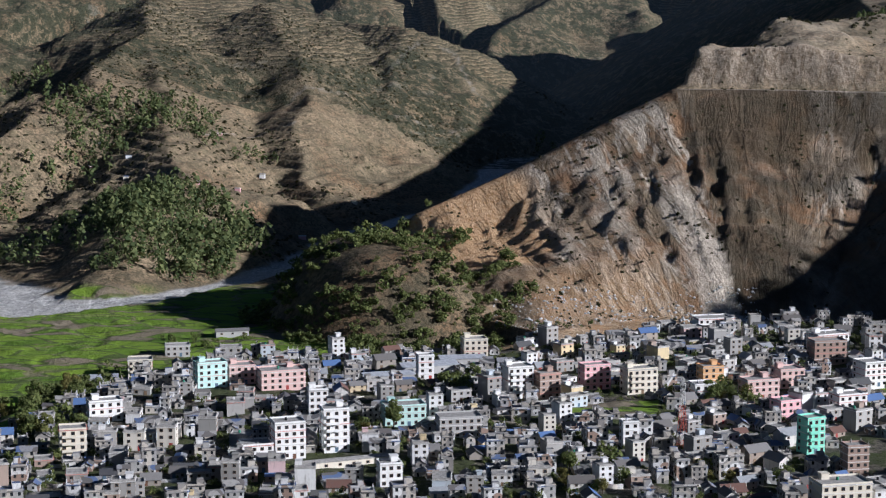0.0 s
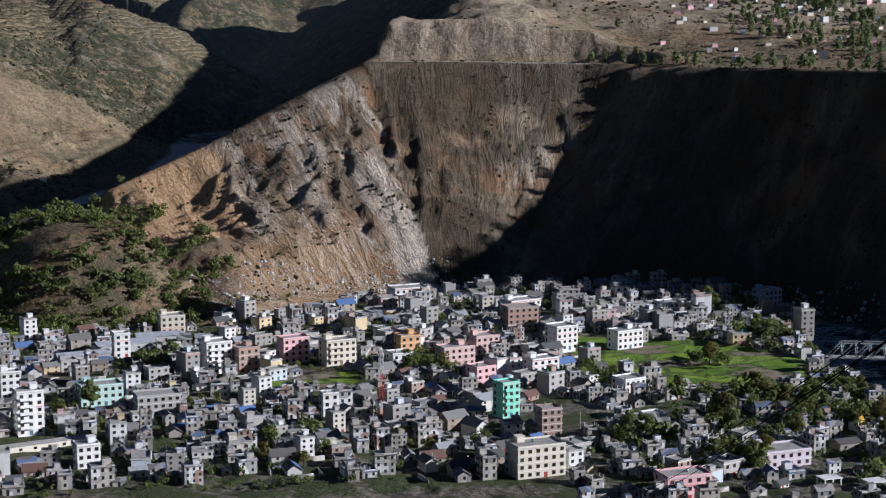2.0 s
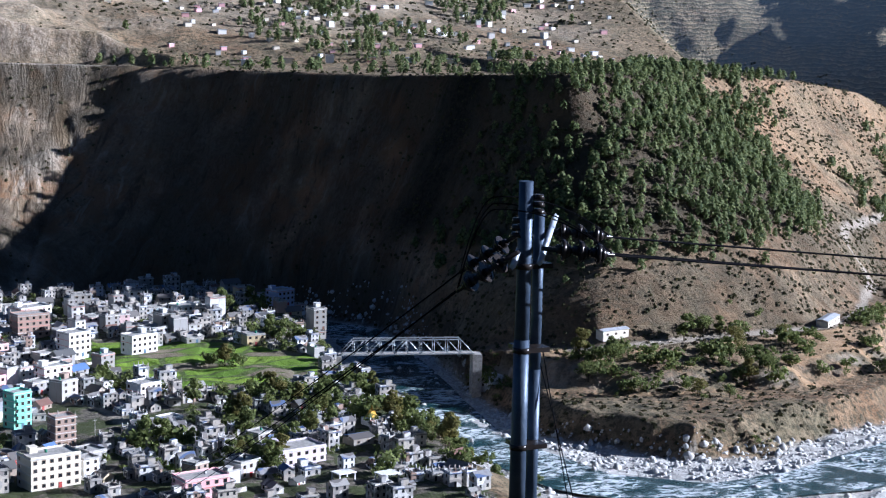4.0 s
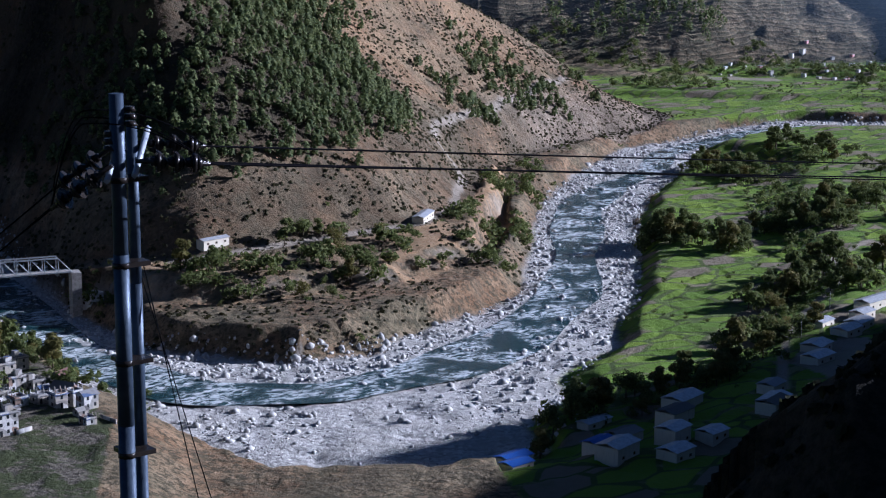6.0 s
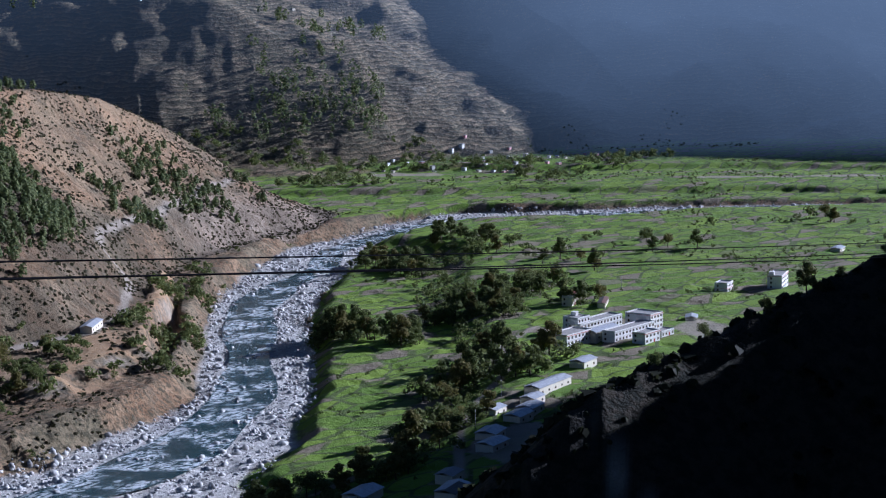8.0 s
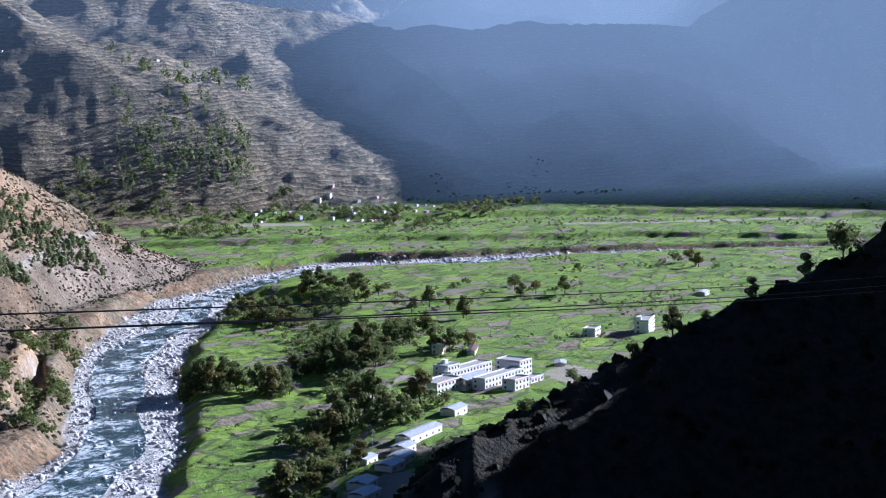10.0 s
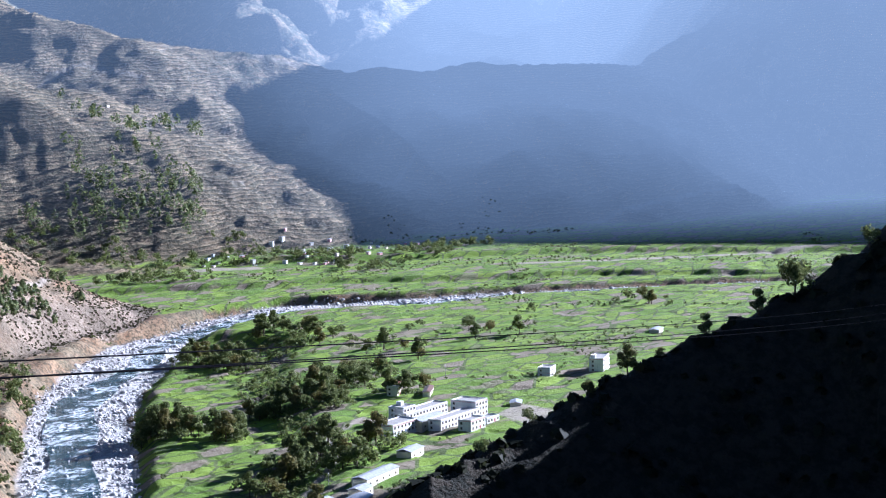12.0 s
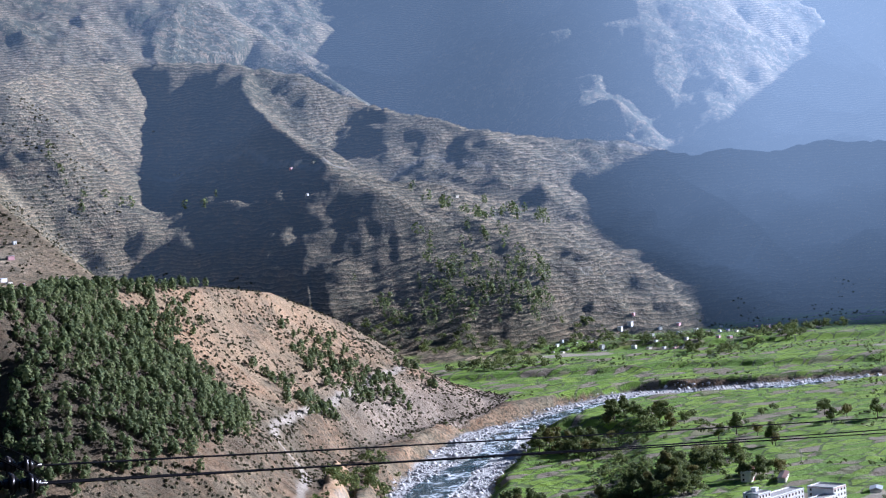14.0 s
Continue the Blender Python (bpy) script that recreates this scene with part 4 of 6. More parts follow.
def block_house(name, label, w, d, floors, wall, front=3, side=2, extras="tank stair", rng=None, category="house", group="", bands=True):
    """A flat-roofed concrete house: storeys with slab bands, a parapet, windows, a stair head and tank or bare pillars on the roof."""
    rng = rng or random.Random(7)
    home = new(name)
    tagged(home, label, category, group)
    H, h = 3.0, floors * 3.0
    bm = bmesh.new()
    box(bm, -w / 2, w / 2, -d / 2, d / 2, -2.5, h)
    part("wall", bm, wall, home)
    for k in range(1 if bands else floors, floors + 1):
        bm = bmesh.new()
        o = 0.28 if k < floors else 0.4
        z = k * H
        box(bm, -w / 2 - o, w / 2 + o, -d / 2 - o, -d / 2 - 0.002, z - 0.16, z)
        box(bm, w / 2 + 0.002, w / 2 + o, -d / 2 - 0.002, d / 2 + o, z - 0.16, z)
        box(bm, -w / 2 - o, -w / 2 - 0.002, -d / 2 - 0.002, d / 2 + o, z - 0.16, z)
        part("slab_edge", bm, TRIM, home)
    bm = bmesh.new()
    box(bm, -w / 2 - 0.05, w / 2 + 0.05, -d / 2 - 0.05, d / 2 + 0.05, h + 0.004, h + 0.12)
    if bands:
        part("roof", bm, SLAB, home)
        bm = bmesh.new()
    t = 0.14
    for a in ((-w / 2, w / 2, -d / 2, -d / 2 + t), (-w / 2, w / 2, d / 2 - t, d / 2), (-w / 2, -w / 2 + t, -d / 2 + t, d / 2 - t), (w / 2 - t, w / 2, -d / 2 + t, d / 2 - t)):
        box(bm, a[0], a[1], a[2], a[3], h + 0.12, h + 0.85)
    part("parapet" if bands else "roof", bm, wall if bands else SLAB, home)
    for k in range(floors):
        z = k * H + 0.95
        for i in range(front):
            x = (i + 0.5) / front * w - w / 2
            if k == 0 and i == front // 2:
                put("door", door_mesh(), home, x, -d / 2, 0)
            else:
                put("window", window_mesh(1.3, 1.25), home, x, -d / 2, z)
        for i in range(side):
            y = (i + 0.5) / side * d - d / 2
            put("window", window_mesh(1.1, 1.25), home, w / 2, y, z, 90)
            if side > 1 and i == 0:
                put("window", window_mesh(1.1, 1.25), home, -w / 2, -y, z, -90)
    if "stair" in extras:
        bm = bmesh.new()
        x = w * rng.choice((-0.25, 0.25))
        box(bm, x - 1.5, x + 1.5, d / 2 - 3.6, d / 2 - 0.2, h + 0.12, h + 2.4)
        box(bm, x - 1.8, x + 1.8, d / 2 - 3.9, d / 2 - 0.15, h + 2.4, h + 2.55)
        part("stair_head", bm, wall, home)
    if "tank" in extras:
        put("water_tank", tank_mesh(), home, w * rng.uniform(-0.3, 0.3), d * 0.1, h + 0.12)
    if "pillars" in extras:
        for i in range(3 if bands else 2):
            for j in range(2):
                put("pillar", post_mesh(), home, (i - 1) * (w / 2 - 0.3) if bands else (i - 0.5) * (w - 0.6), (j - 0.5) * (d - 0.6), h + 0.12)
    if "balcony" in extras:
        for k in range(1, floors):
            bm = bmesh.new()
            z = k * H
            box(bm, -w * 0.42, w * 0.1, -d / 2 - 1.3, -d / 2 - 0.003, z - 0.14, z)
            box(bm, -w * 0.42, w * 0.1, -d / 2 - 1.3, -d / 2 - 1.2, z, z + 0.9)
            box(bm, -w * 0.42, -w * 0.42 + 0.1, -d / 2 - 1.2, -d / 2 - 0.003, z, z + 0.9), box(bm, w * 0.1 - 0.1, w * 0.1, -d / 2 - 1.2, -d / 2 - 0.003, z, z + 0.9)
            part("balcony", bm, wall, home)
    return home

def gable_house(name, label, w, d, h, wall, roofmat, rise=0.42, windows=2, category="house", group=""):
    """A pitched-roof house with eaves, gables to the sides."""
    home = new(name)
    tagged(home, label, category, group)
    r = d / 2 * rise * 1.6
    bm = bmesh.new()
    box(bm, -w / 2, w / 2, -d / 2, d / 2, -2.5, h)
    for x in (-w / 2, w / 2):
        v = [bm.verts.new(c) for c in ((x, -d / 2, h), (x, d / 2, h), (x, 0, h + r))]
        bm.faces.new(v if x > 0 else v[::-1])
    part("wall", bm, wall, home)
    e, t = 0.6, 0.12
    for sgn in (-1, 1):
        bm = bmesh.new()
        y1, z1 = sgn * (d / 2 + e), h - r * e / (d / 2)
        pts = [(-w / 2 - e, y1, z1), (w / 2 + e, y1, z1), (w / 2 + e, 0, h + r), (-w / 2 - e, 0, h + r)]
        lo, hi = [bm.verts.new((a, b, c + 0.02)) for a, b, c in pts], [bm.verts.new((a, b, c + 0.02 + t)) for a, b, c in pts]
        if sgn > 0:
            lo, hi = lo[::-1], hi[::-1]
        bm.faces.new(hi), bm.faces.new(lo[::-1])
        for k in range(4):
            bm.faces.new((lo[k], lo[(k + 1) % 4], hi[(k + 1) % 4], hi[k]))
        part("roof_slope", bm, roofmat, home)
    for k in range(max(1, int(h // 2.6))):
        for i in range(windows):
            x = (i + 0.5) / windows * w - w / 2
            if k == 0 and i == 0:
                put("door", door_mesh(), home, x, -d / 2, 0)
            else:
                put("window", window_mesh(1.0, 1.0), home, x, -d / 2, k * 2.6 + 0.9)
        put("window", window_mesh(1.0, 1.0), home, w / 2, 0, k * 2.6 + 0.9, 90)
    return home

def shed(name, label, w, d, h, wall, roofmat, tilt=0.10, category="shed", group=""):
    """A long low shed under one or two sheet slopes."""
    home = new(name)
    tagged(home, label, category, group)
    bm = bmesh.new()
    box(bm, -w / 2, w / 2, -d / 2, d / 2, -2.0, h)
    part("wall", bm, wall, home)
    for sgn in (-1, 1):
        bm = bmesh.new()
        e = 0.5
        pts = [(-w / 2 - e, sgn * (d / 2 + e), h - 0.02), (w / 2 + e, sgn * (d / 2 + e), h - 0.02), (w / 2 + e, 0, h + d * tilt * 1.4), (-w / 2 - e, 0, h + d * tilt * 1.4)]
        lo, hi = [bm.verts.new((a, b, c + 0.03)) for a, b, c in pts], [bm.verts.new((a, b, c + 0.12)) for a, b, c in pts]
        if sgn > 0:
            lo, hi = lo[::-1], hi[::-1]
        bm.faces.new(hi), bm.faces.new(lo[::-1])
        for k in range(4):
            bm.faces.new((lo[k], lo[(k + 1) % 4], hi[(k + 1) % 4], hi[k]))
        part("roof_sheet", bm, roofmat, home)
    n = max(2, int(w // 6))
    for i in range(n):
        put("window", window_mesh(1.2, 0.9), home, (i + 0.5) / n * w - w / 2, -d / 2, 1.1)
    return home

def settle(ob, x, y, rz, scale=1.0, lift=0.0):
    ob.matrix_basis = pose(x, y, height(x, y) + lift, 0, 0, rz) @ Matrix.Diagonal((scale, scale, scale, 1))
    return ob

TAKEN = []

def free(x, y, r):
    return all((x - a) ** 2 + (y - b) ** 2 > (r + c) ** 2 for a, b, c in TAKEN)

# ---- town: the houses that stand out, by quarter: x, y, width, storeys, colour, roof ----
BAZAAR = [(-65, 726, 13, 5, "white", "tank"), (-46, 736, 11, 6, "white", "stair balcony"), (-58, 805, 9, 4, "white", "stair"), (-78, 722, 13, 2, "white", "pillars"), (-18, 788, 19, 3, "mint", "stair tank"),
          (7, 766, 19, 3, "grey", ""), (36, 842, 13, 5, "white", "stair balcony"), (50, 841, 11, 4, "brown", "stair"), (75, 861, 14, 4, "pink", ""), (96, 852, 16, 4, "cream", "balcony stair"),
          (17, 946, 13, 3, "cream", "stair"), (-9, 884, 8, 4, "white", ""), (80, 743, 7, 4, "white", "tank"), (-21, 681, 9, 3, "white", "stair")]
UPPER = [(139, 1067, 12, 4, "white", "tank"), (157, 1018, 22, 3, "white", "pillars"), (154, 847, 17, 3, "rose", "stair"), (172, 867, 13, 3, "rose", "stair"), (158, 801, 11, 3, "pink", "tank"),
         (156, 734, 9, 5, "green", "balcony"), (214, 872, 13, 4, "white", ""), (134, 873, 11, 3, "orange", "stair"), (126, 845, 11, 2, "white", "tank"), (205, 931, 18, 4, "brown", "pillars"),
         (213, 966, 20, 3, "white", "stair tank"), (228, 1066, 12, 3, "purple", ""), (363, 976, 13, 3, "blue", "stair")]
WEST_END = [(-164, 944, 13, 3, "cream", "balcony"), (-115, 861, 15, 4, "mint", "stair"), (-101, 870, 13, 3, "rose", "stair"), (-80, 859, 22, 3, "rose", "stair tank"), (-153, 785, 15, 3, "white", "stair"),
            (-154, 721, 11, 4, "cream", "balcony"), (-153, 1006, 14, 2, "grey", "pillars"), (-127, 968, 10, 1, "pink", "")]
RIVERSIDE = [(222, 773, 12, 2, "white", "pillars"), (245, 640, 22, 2, "lilac", "stair"), (195, 604, 18, 3, "pink", "tank"), (247, 869, 16, 3, "white", "stair"), (189, 810, 15, 3, "white", "stair pillars"),
             (148, 641, 20, 4, "cream", "tank stair"), (217, 717, 9, 1, "white", ""), (166, 697, 9, 4, "brown", "pillars"), (265, 905, 12, 2, "grey", "pillars"), (300, 965, 13, 2, "white", "tank")]
WORDS = dict(white="white-painted", mint="pale mint green", grey="bare grey concrete", brown="brown brick and concrete", pink="pink-painted", cream="cream-painted", rose="rose and cream", green="bright mint green",
             lilac="pale lilac", blue="pale blue", purple="dark purple", orange="orange-painted")
pick_house = random.Random(11)
for quarter in (BAZAAR, UPPER, WEST_END, RIVERSIDE):
    for x, y, w, n, tint, roof in quarter:
        d = w * 0.85 if w < 14 else w * 0.6
        label = "%s house of %d storeys%s" % (WORDS[tint], n, " with bare roof pillars" if "pillars" in roof else (" with roof stair head" if "stair" in roof else " with flat roof"))
        home = block_house("apartment_house" if n > 3 else "town_house", label, w, d, n, TINTS[tint], max(2, round(w / 3.4)), max(2, round(d / 4)), roof, pick_house, group="houses of the town")
        settle(home, x, y + d * 0.2, pick_house.uniform(10, 24))
        TAKEN.append((x, y, w * 0.62))

for x, y, w, d, h, wall, roof, label in (
        (87, 1028, 12, 8, 5, BLUE, BLUE, "blue sheet-metal shed"), (198, 1066, 9, 7, 4, BLUE, BLUE, "blue sheet-metal hut"), (102, 1056, 13, 9, 6.5, RED, RED, "red-brown sheet-metal shed"),
        (115, 1054, 11, 9, 6.5, SLATE, SLATE, "dark sheet-metal shed"), (280, 660, 10, 8, 3, COTTAGE, SLATE, "low house with dark sheet roof"), (293, 655, 9, 7, 3, TINTS["white"], SLATE, "low white house with dark sheet roof"),
        (-184, 930, 21, 9, 3, TINTS["grey"], TIN, "low grey shed with pale roof"), (-129, 1070, 20, 8, 3, TINTS["grey"], SLATE, "long low grey farm building"), (-8, 905, 30, 12, 3.5, TINTS["grey"], TIN, "long shed with pale tin roof"),
        (-28, 880, 26, 10, 3.5, TINTS["grey"], TIN, "long shed with pale tin roof"), (10, 925, 24, 10, 3.5, TINTS["grey"], TIN, "long shed with pale tin roof"), (-40, 712, 36, 5, 3, TINTS["cream"], SLAB, "long low flat annex")):
    settle(shed("shed", label + " in the town", w, d, h, wall, roof), x, y, pick_house.uniform(8, 22))
    TAKEN.append((x, y, w * 0.5))
for x, y in ((253, 610), (268, 603)):  # open porches by the lane
    porch = new("porch")
    tagged(porch, "open white porch on four posts by the lane", "porch")
    bm = bmesh.new()
    box(bm, -4, 4, -3, 3, 2.9, 3.3)
    part("roof", bm, TINTS["white"], porch)
    for px in (-3.5, 3.5):
        for py in (-2.6, 2.6):
            bm = bmesh.new()
            box(bm, px - 0.2, px + 0.2, py - 0.2, py + 0.2, -1.0, 2.898)
            part("post", bm, TINTS["white"], porch)
    settle(porch, x, y, 12)
    TAKEN.append((x, y, 6))

def temple():
    t = new("temple")
    tagged(t, "small yellow and white temple with a stepped spire", "temple")
    bm = bmesh.new()
    box(bm, -3.5, 3.5, -3, 3, -2, 3.2)
    part("hall", bm, TINTS["white"], t)
    bm = bmesh.new()
    for k in range(5):
        q = 1.9 - k * 0.36
        box(bm, -q, q, -q, q, 3.202 + k * 0.8, 3.202 + (k + 1) * 0.8)
    tube(bm, (0, 0, 7.2), (0, 0, 8.6), 0.3, 0.02, 6)
    part("spire", bm, plain("yellow_paint", (0.62, 0.36, 0.05), (0.70, 0.45, 0.08), 0.6), t, "yellow stepped spire")
    put("door", door_mesh(), t, 0, -3, 0)
    return settle(t, 298, 688, 15)

temple()
TAKEN.append((298, 688, 6))

def lattice_tower():
    t = new("radio_tower")
    tagged(t, "red and white steel lattice radio mast", "mast")
    red, white = plain("mast_red", (0.42, 0.08, 0.05), (0.50, 0.12, 0.08), 0.6), plain("mast_white", (0.60, 0.58, 0.55), (0.70, 0.68, 0.64), 0.6)
    Ht, n = 31.0, 8
    def corner(k, c):
        q = 1.7 * (1 - k / n) + 0.55 * k / n
        return (q * (1, 1, -1, -1)[c % 4], q * (1, -1, -1, 1)[c % 4], Ht * k / n)
    for k in range(n):
        bm = bmesh.new()
        for c in range(4):
            tube(bm, corner(k, c), corner(k + 1, c), 0.09, 0.09, 5)
            tube(bm, corner(k, c), corner(k + 1, c + 1), 0.05, 0.05, 4), tube(bm, corner(k, c + 1), corner(k + 1, c), 0.05, 0.05, 4)
            tube(bm, corner(k + 1, c), corner(k + 1, c + 1), 0.05, 0.05, 4)
        part("lattice_section", bm, red if k in (0, 2, 3, 4) else white, t)
    for a in range(5):
        bm = bmesh.new()
        ang = a * 1.3
        box(bm, -0.15, 0.15, -0.08, 0.08, 0, 2.0)
        o = part("antenna_panel", bm, white, t)
        o.matrix_basis = pose(1.0 * math.cos(ang), 1.0 * math.sin(ang), 27 + (a % 2) * 2, 0, 0, math.degrees(ang) + 90)
    settle(t, 102, 740, 20)

lattice_tower()
TAKEN.append((102, 740, 5))

# the rest of the town, out of a few kinds of house
kinds = []
for i, (w, d, n, fr, sd, roof, what) in enumerate(((9, 8, 2, 2, 1, "stair", "two-storey"), (10, 8, 3, 2, 1, "tank stair", "three-storey"), (8, 8, 3, 2, 1, "pillars", "three-storey unfinished"), (12, 8, 2, 3, 1, "pillars", "two-storey unfinished"),
                                                   (9, 9, 1, 2, 1, "pillars", "single-storey"), (11, 9, 2, 3, 1, "tank", "two-storey"), (8, 10, 4, 2, 1, "stair", "four-storey"), (12, 8, 1, 3, 1, "", "single-storey"))):
    kinds.append(("block", max(w, d), block_house("town_house", what + " plastered concrete house, flat roof, in the town", w, d, n, WALLS, fr, sd, roof, pick_house, group="houses of the town", bands=False)))
for w, d, h in ((8, 6, 2.7), (10, 7, 2.8), (11, 7, 5.2), (7, 6, 2.6)):
    kinds.append(("gable", max(w, d), gable_house("cottage", "small house with a dark pitched roof, in the town", w, d, h, COTTAGE, SLATE, group="cottages of the town")))
for w, d, h in ((12, 6, 2.6), (9, 6, 2.4)):
    kinds.append(("shed", max(w, d), shed("shed", "low shed under a sheet roof, in the town", w, d, h, COTTAGE, SLATE, group="sheds of the town")))
used = set()

def house_at(x, y, rz, which=None):
    r = pick_house.random()
    pool = [k for k in kinds if k[0] == ("block" if r < (0.62 if which is None else which) else ("gable" if r < 0.90 else "shed"))]
    kind, size, ob = pick_house.choice(pool)
    sc = pick_house.uniform(0.68, 1.0)
    if not free(x, y, size * 0.40 * sc):
        return False
    TAKEN.append((x, y, size * 0.40 * sc))
    if ob in used:
        ob = copy_thing(ob, Matrix())
    else:
        used.add(ob)
    ob.scale = (1, 1, 1)
    settle(ob, x, y, rz, sc)
    return True

placed = 0
for k in range(12000):
    x, y = pick_house.uniform(-195, 380), pick_house.uniform(600, 1070)
    q = np.array([x]), np.array([y])
    if not inside(TOWN, *q)[0] or any(inside(p, *q)[0] for p in PLOTS + [YARD]) or math.hypot(x, y) < 655 or pick("bed", x, y) > 0.05:
        continue
    if x > 225 and y < 770 and pick_house.random() < 0.6:
        continue
    if x < -120 and y < 930 and math.sin(x * 0.09) * math.sin(y * 0.05) > 0.2 and pick_house.random() < 0.7:
        continue
    if x > 290 and y > 760 and pick_house.random() < 0.5:
        continue
    placed += house_at(x, y, 17 + 14 * math.sin(x / 90 + y / 130) + pick_house.choice((0, 0, 0, 90)) + pick_house.uniform(-6, 6), 0.58 if y > 790 or x < -30 else 0.30)
    if placed > 430:
        break

# low dwellings, stores and yard walls that fill the gaps: corners, faces, and a slot for each face (wall, roof, opening)
def low_house(w, d, h, rise, storeys, flat=True):
    V, F, S = [], [], []
    def quad(a, b, c, e, slot):
        k = len(V)
        V.extend((a, b, c, e))
        F.append((k, k + 1, k + 2, k + 3))
        S.append(slot)
    def block(x0, x1, y0, y1, z0, z1, slot, top):
        quad((x0, y0, z0), (x1, y0, z0), (x1, y0, z1), (x0, y0, z1), slot), quad((x1, y0, z0), (x1, y1, z0), (x1, y1, z1), (x1, y0, z1), slot)
        quad((x1, y1, z0), (x0, y1, z0), (x0, y1, z1), (x1, y1, z1), slot), quad((x0, y1, z0), (x0, y0, z0), (x0, y0, z1), (x0, y1, z1), slot)
        quad((x0, y0, z1), (x1, y0, z1), (x1, y1, z1), (x0, y1, z1), top)
    x, y, e = w / 2, d / 2, 0.4
    block(-x, x, -y, y, -2, h, 0, 1)
    if flat:  # a rim round the roof and a stair head or some bare columns
        block(-x - e, x + e, -y - e, y + e, h - 0.15, h + 0.12, 1, 1)
        for x0, x1, y0, y1 in ((-x, x, -y, -y + 0.2), (-x, x, y - 0.2, y), (-x, -x + 0.2, -y, y), (x - 0.2, x, -y, y)):
            block(x0, x1, y0, y1, h + 0.12, h + 0.75, 0, 0)
        if rise > 1:
            block(x * 0.1, x * 0.85, -y * 0.1, y * 0.8, h + 0.12, h + rise, 0, 1)
        else:
            for cx in (-x + 0.3, 0, x - 0.3):
                for cy in (-y + 0.3, y - 0.3):
                    block(cx - 0.14, cx + 0.14, cy - 0.14, cy + 0.14, h, h + 2.0, 0, 0)
    else:
        X, Y = x + e, y + e
        quad((-X, -Y, h - 0.2), (X, -Y, h - 0.2), (X, 0, h + rise), (-X, 0, h + rise), 1), quad((X, Y, h - 0.2), (-X, Y, h - 0.2), (-X, 0, h + rise), (X, 0, h + rise), 1)
        quad((-x, -y, h), (-x, 0, h + rise - 0.2), (-x, y, h), (-x, y, h - 0.1), 0), quad((x, -y, h), (x, y, h), (x, 0, h + rise - 0.2), (x, 0, h), 0)
    per = h / storeys
    for n in range(storeys):
        for sx, sy in ((0, -1), (0, 1), (1, 0), (-1, 0)):
            width = w if sy else d
            m = max(1, int(width / 2.6))
            for k in range(m):
                c, z0, z1 = -width / 2 + width * (k + 0.5) / m, n * per + 0.9, n * per + 2.2
                if k == 0 and n == 0 and sy == -1:
                    z0, z1 = 0.0, 2.1
                if sy:
                    yy = sy * (y + 0.03)
                    quad((c - 0.5, yy, z0), (c + 0.5, yy, z0), (c + 0.5, yy, z1), (c - 0.5, yy, z1), 2)
                else:
                    xx = sx * (x + 0.03)
                    quad((xx, c - 0.5, z0), (xx, c + 0.5, z0), (xx, c + 0.5, z1), (xx, c - 0.5, z1), 2)
    return np.array(V, float), np.array(F), np.array(S)

def yard_wall(w):
    V = [(x, y, z) for z in (-1, 1.7) for x, y in ((-w / 2, -0.15), (w / 2, -0.15), (w / 2, 0.15), (-w / 2, 0.15))]
    return np.array(V, float), np.array([(0, 1, 5, 4), (1, 2, 6, 5), (2, 3, 7, 6), (3, 0, 4, 7), (4, 5, 6, 7)]), np.zeros(5, int)

# ---- trees and scrub ----
def leaf_material(name, lo, hi, warm=None):
    g = Graph(name)
    c = g.mix(g.island(), lo, hi)
    if warm:
        c = g.mix(g.ramp(g.chance(), 0.62, 0.75), c, g.mix(g.island(), warm[0], warm[1]))
    g.finish(c, 0.8)
    thin, both = g.n.new("ShaderNodeBsdfTranslucent"), g.n.new("ShaderNodeMixShader")
    g.put(thin.inputs["Color"], c)
    both.inputs[0].default_value = 0.42
    g.l.new(g.b.outputs[0], both.inputs[1]), g.l.new(thin.outputs[0], both.inputs[2])
    g.l.new(both.outputs[0], g.n["Material Output"].inputs["Surface"])
    return g.m

BARK = plain("bark", (0.06, 0.045, 0.03), (0.11, 0.085, 0.06), 0.9)
LEAF = leaf_material("broad_leaves", (0.075, 0.10, 0.03), (0.20, 0.225, 0.07), ((0.12, 0.12, 0.032), (0.22, 0.19, 0.06)))
NEEDLE = leaf_material("pine_needles", (0.05, 0.078, 0.028), (0.19, 0.215, 0.08))
BUSH = leaf_material("scrub_leaves", (0.035, 0.04, 0.016), (0.10, 0.085, 0.04))
# darker copy of the scrub leaves, with the near hill's shade in its colour
SHADE_BUSH = leaf_material("shaded_hill_leaves", (0.012, 0.016, 0.008), (0.04, 0.045, 0.02))
STONE = plain("river_stone", (0.36, 0.35, 0.335), (0.64, 0.63, 0.60), 0.85, 0.5)

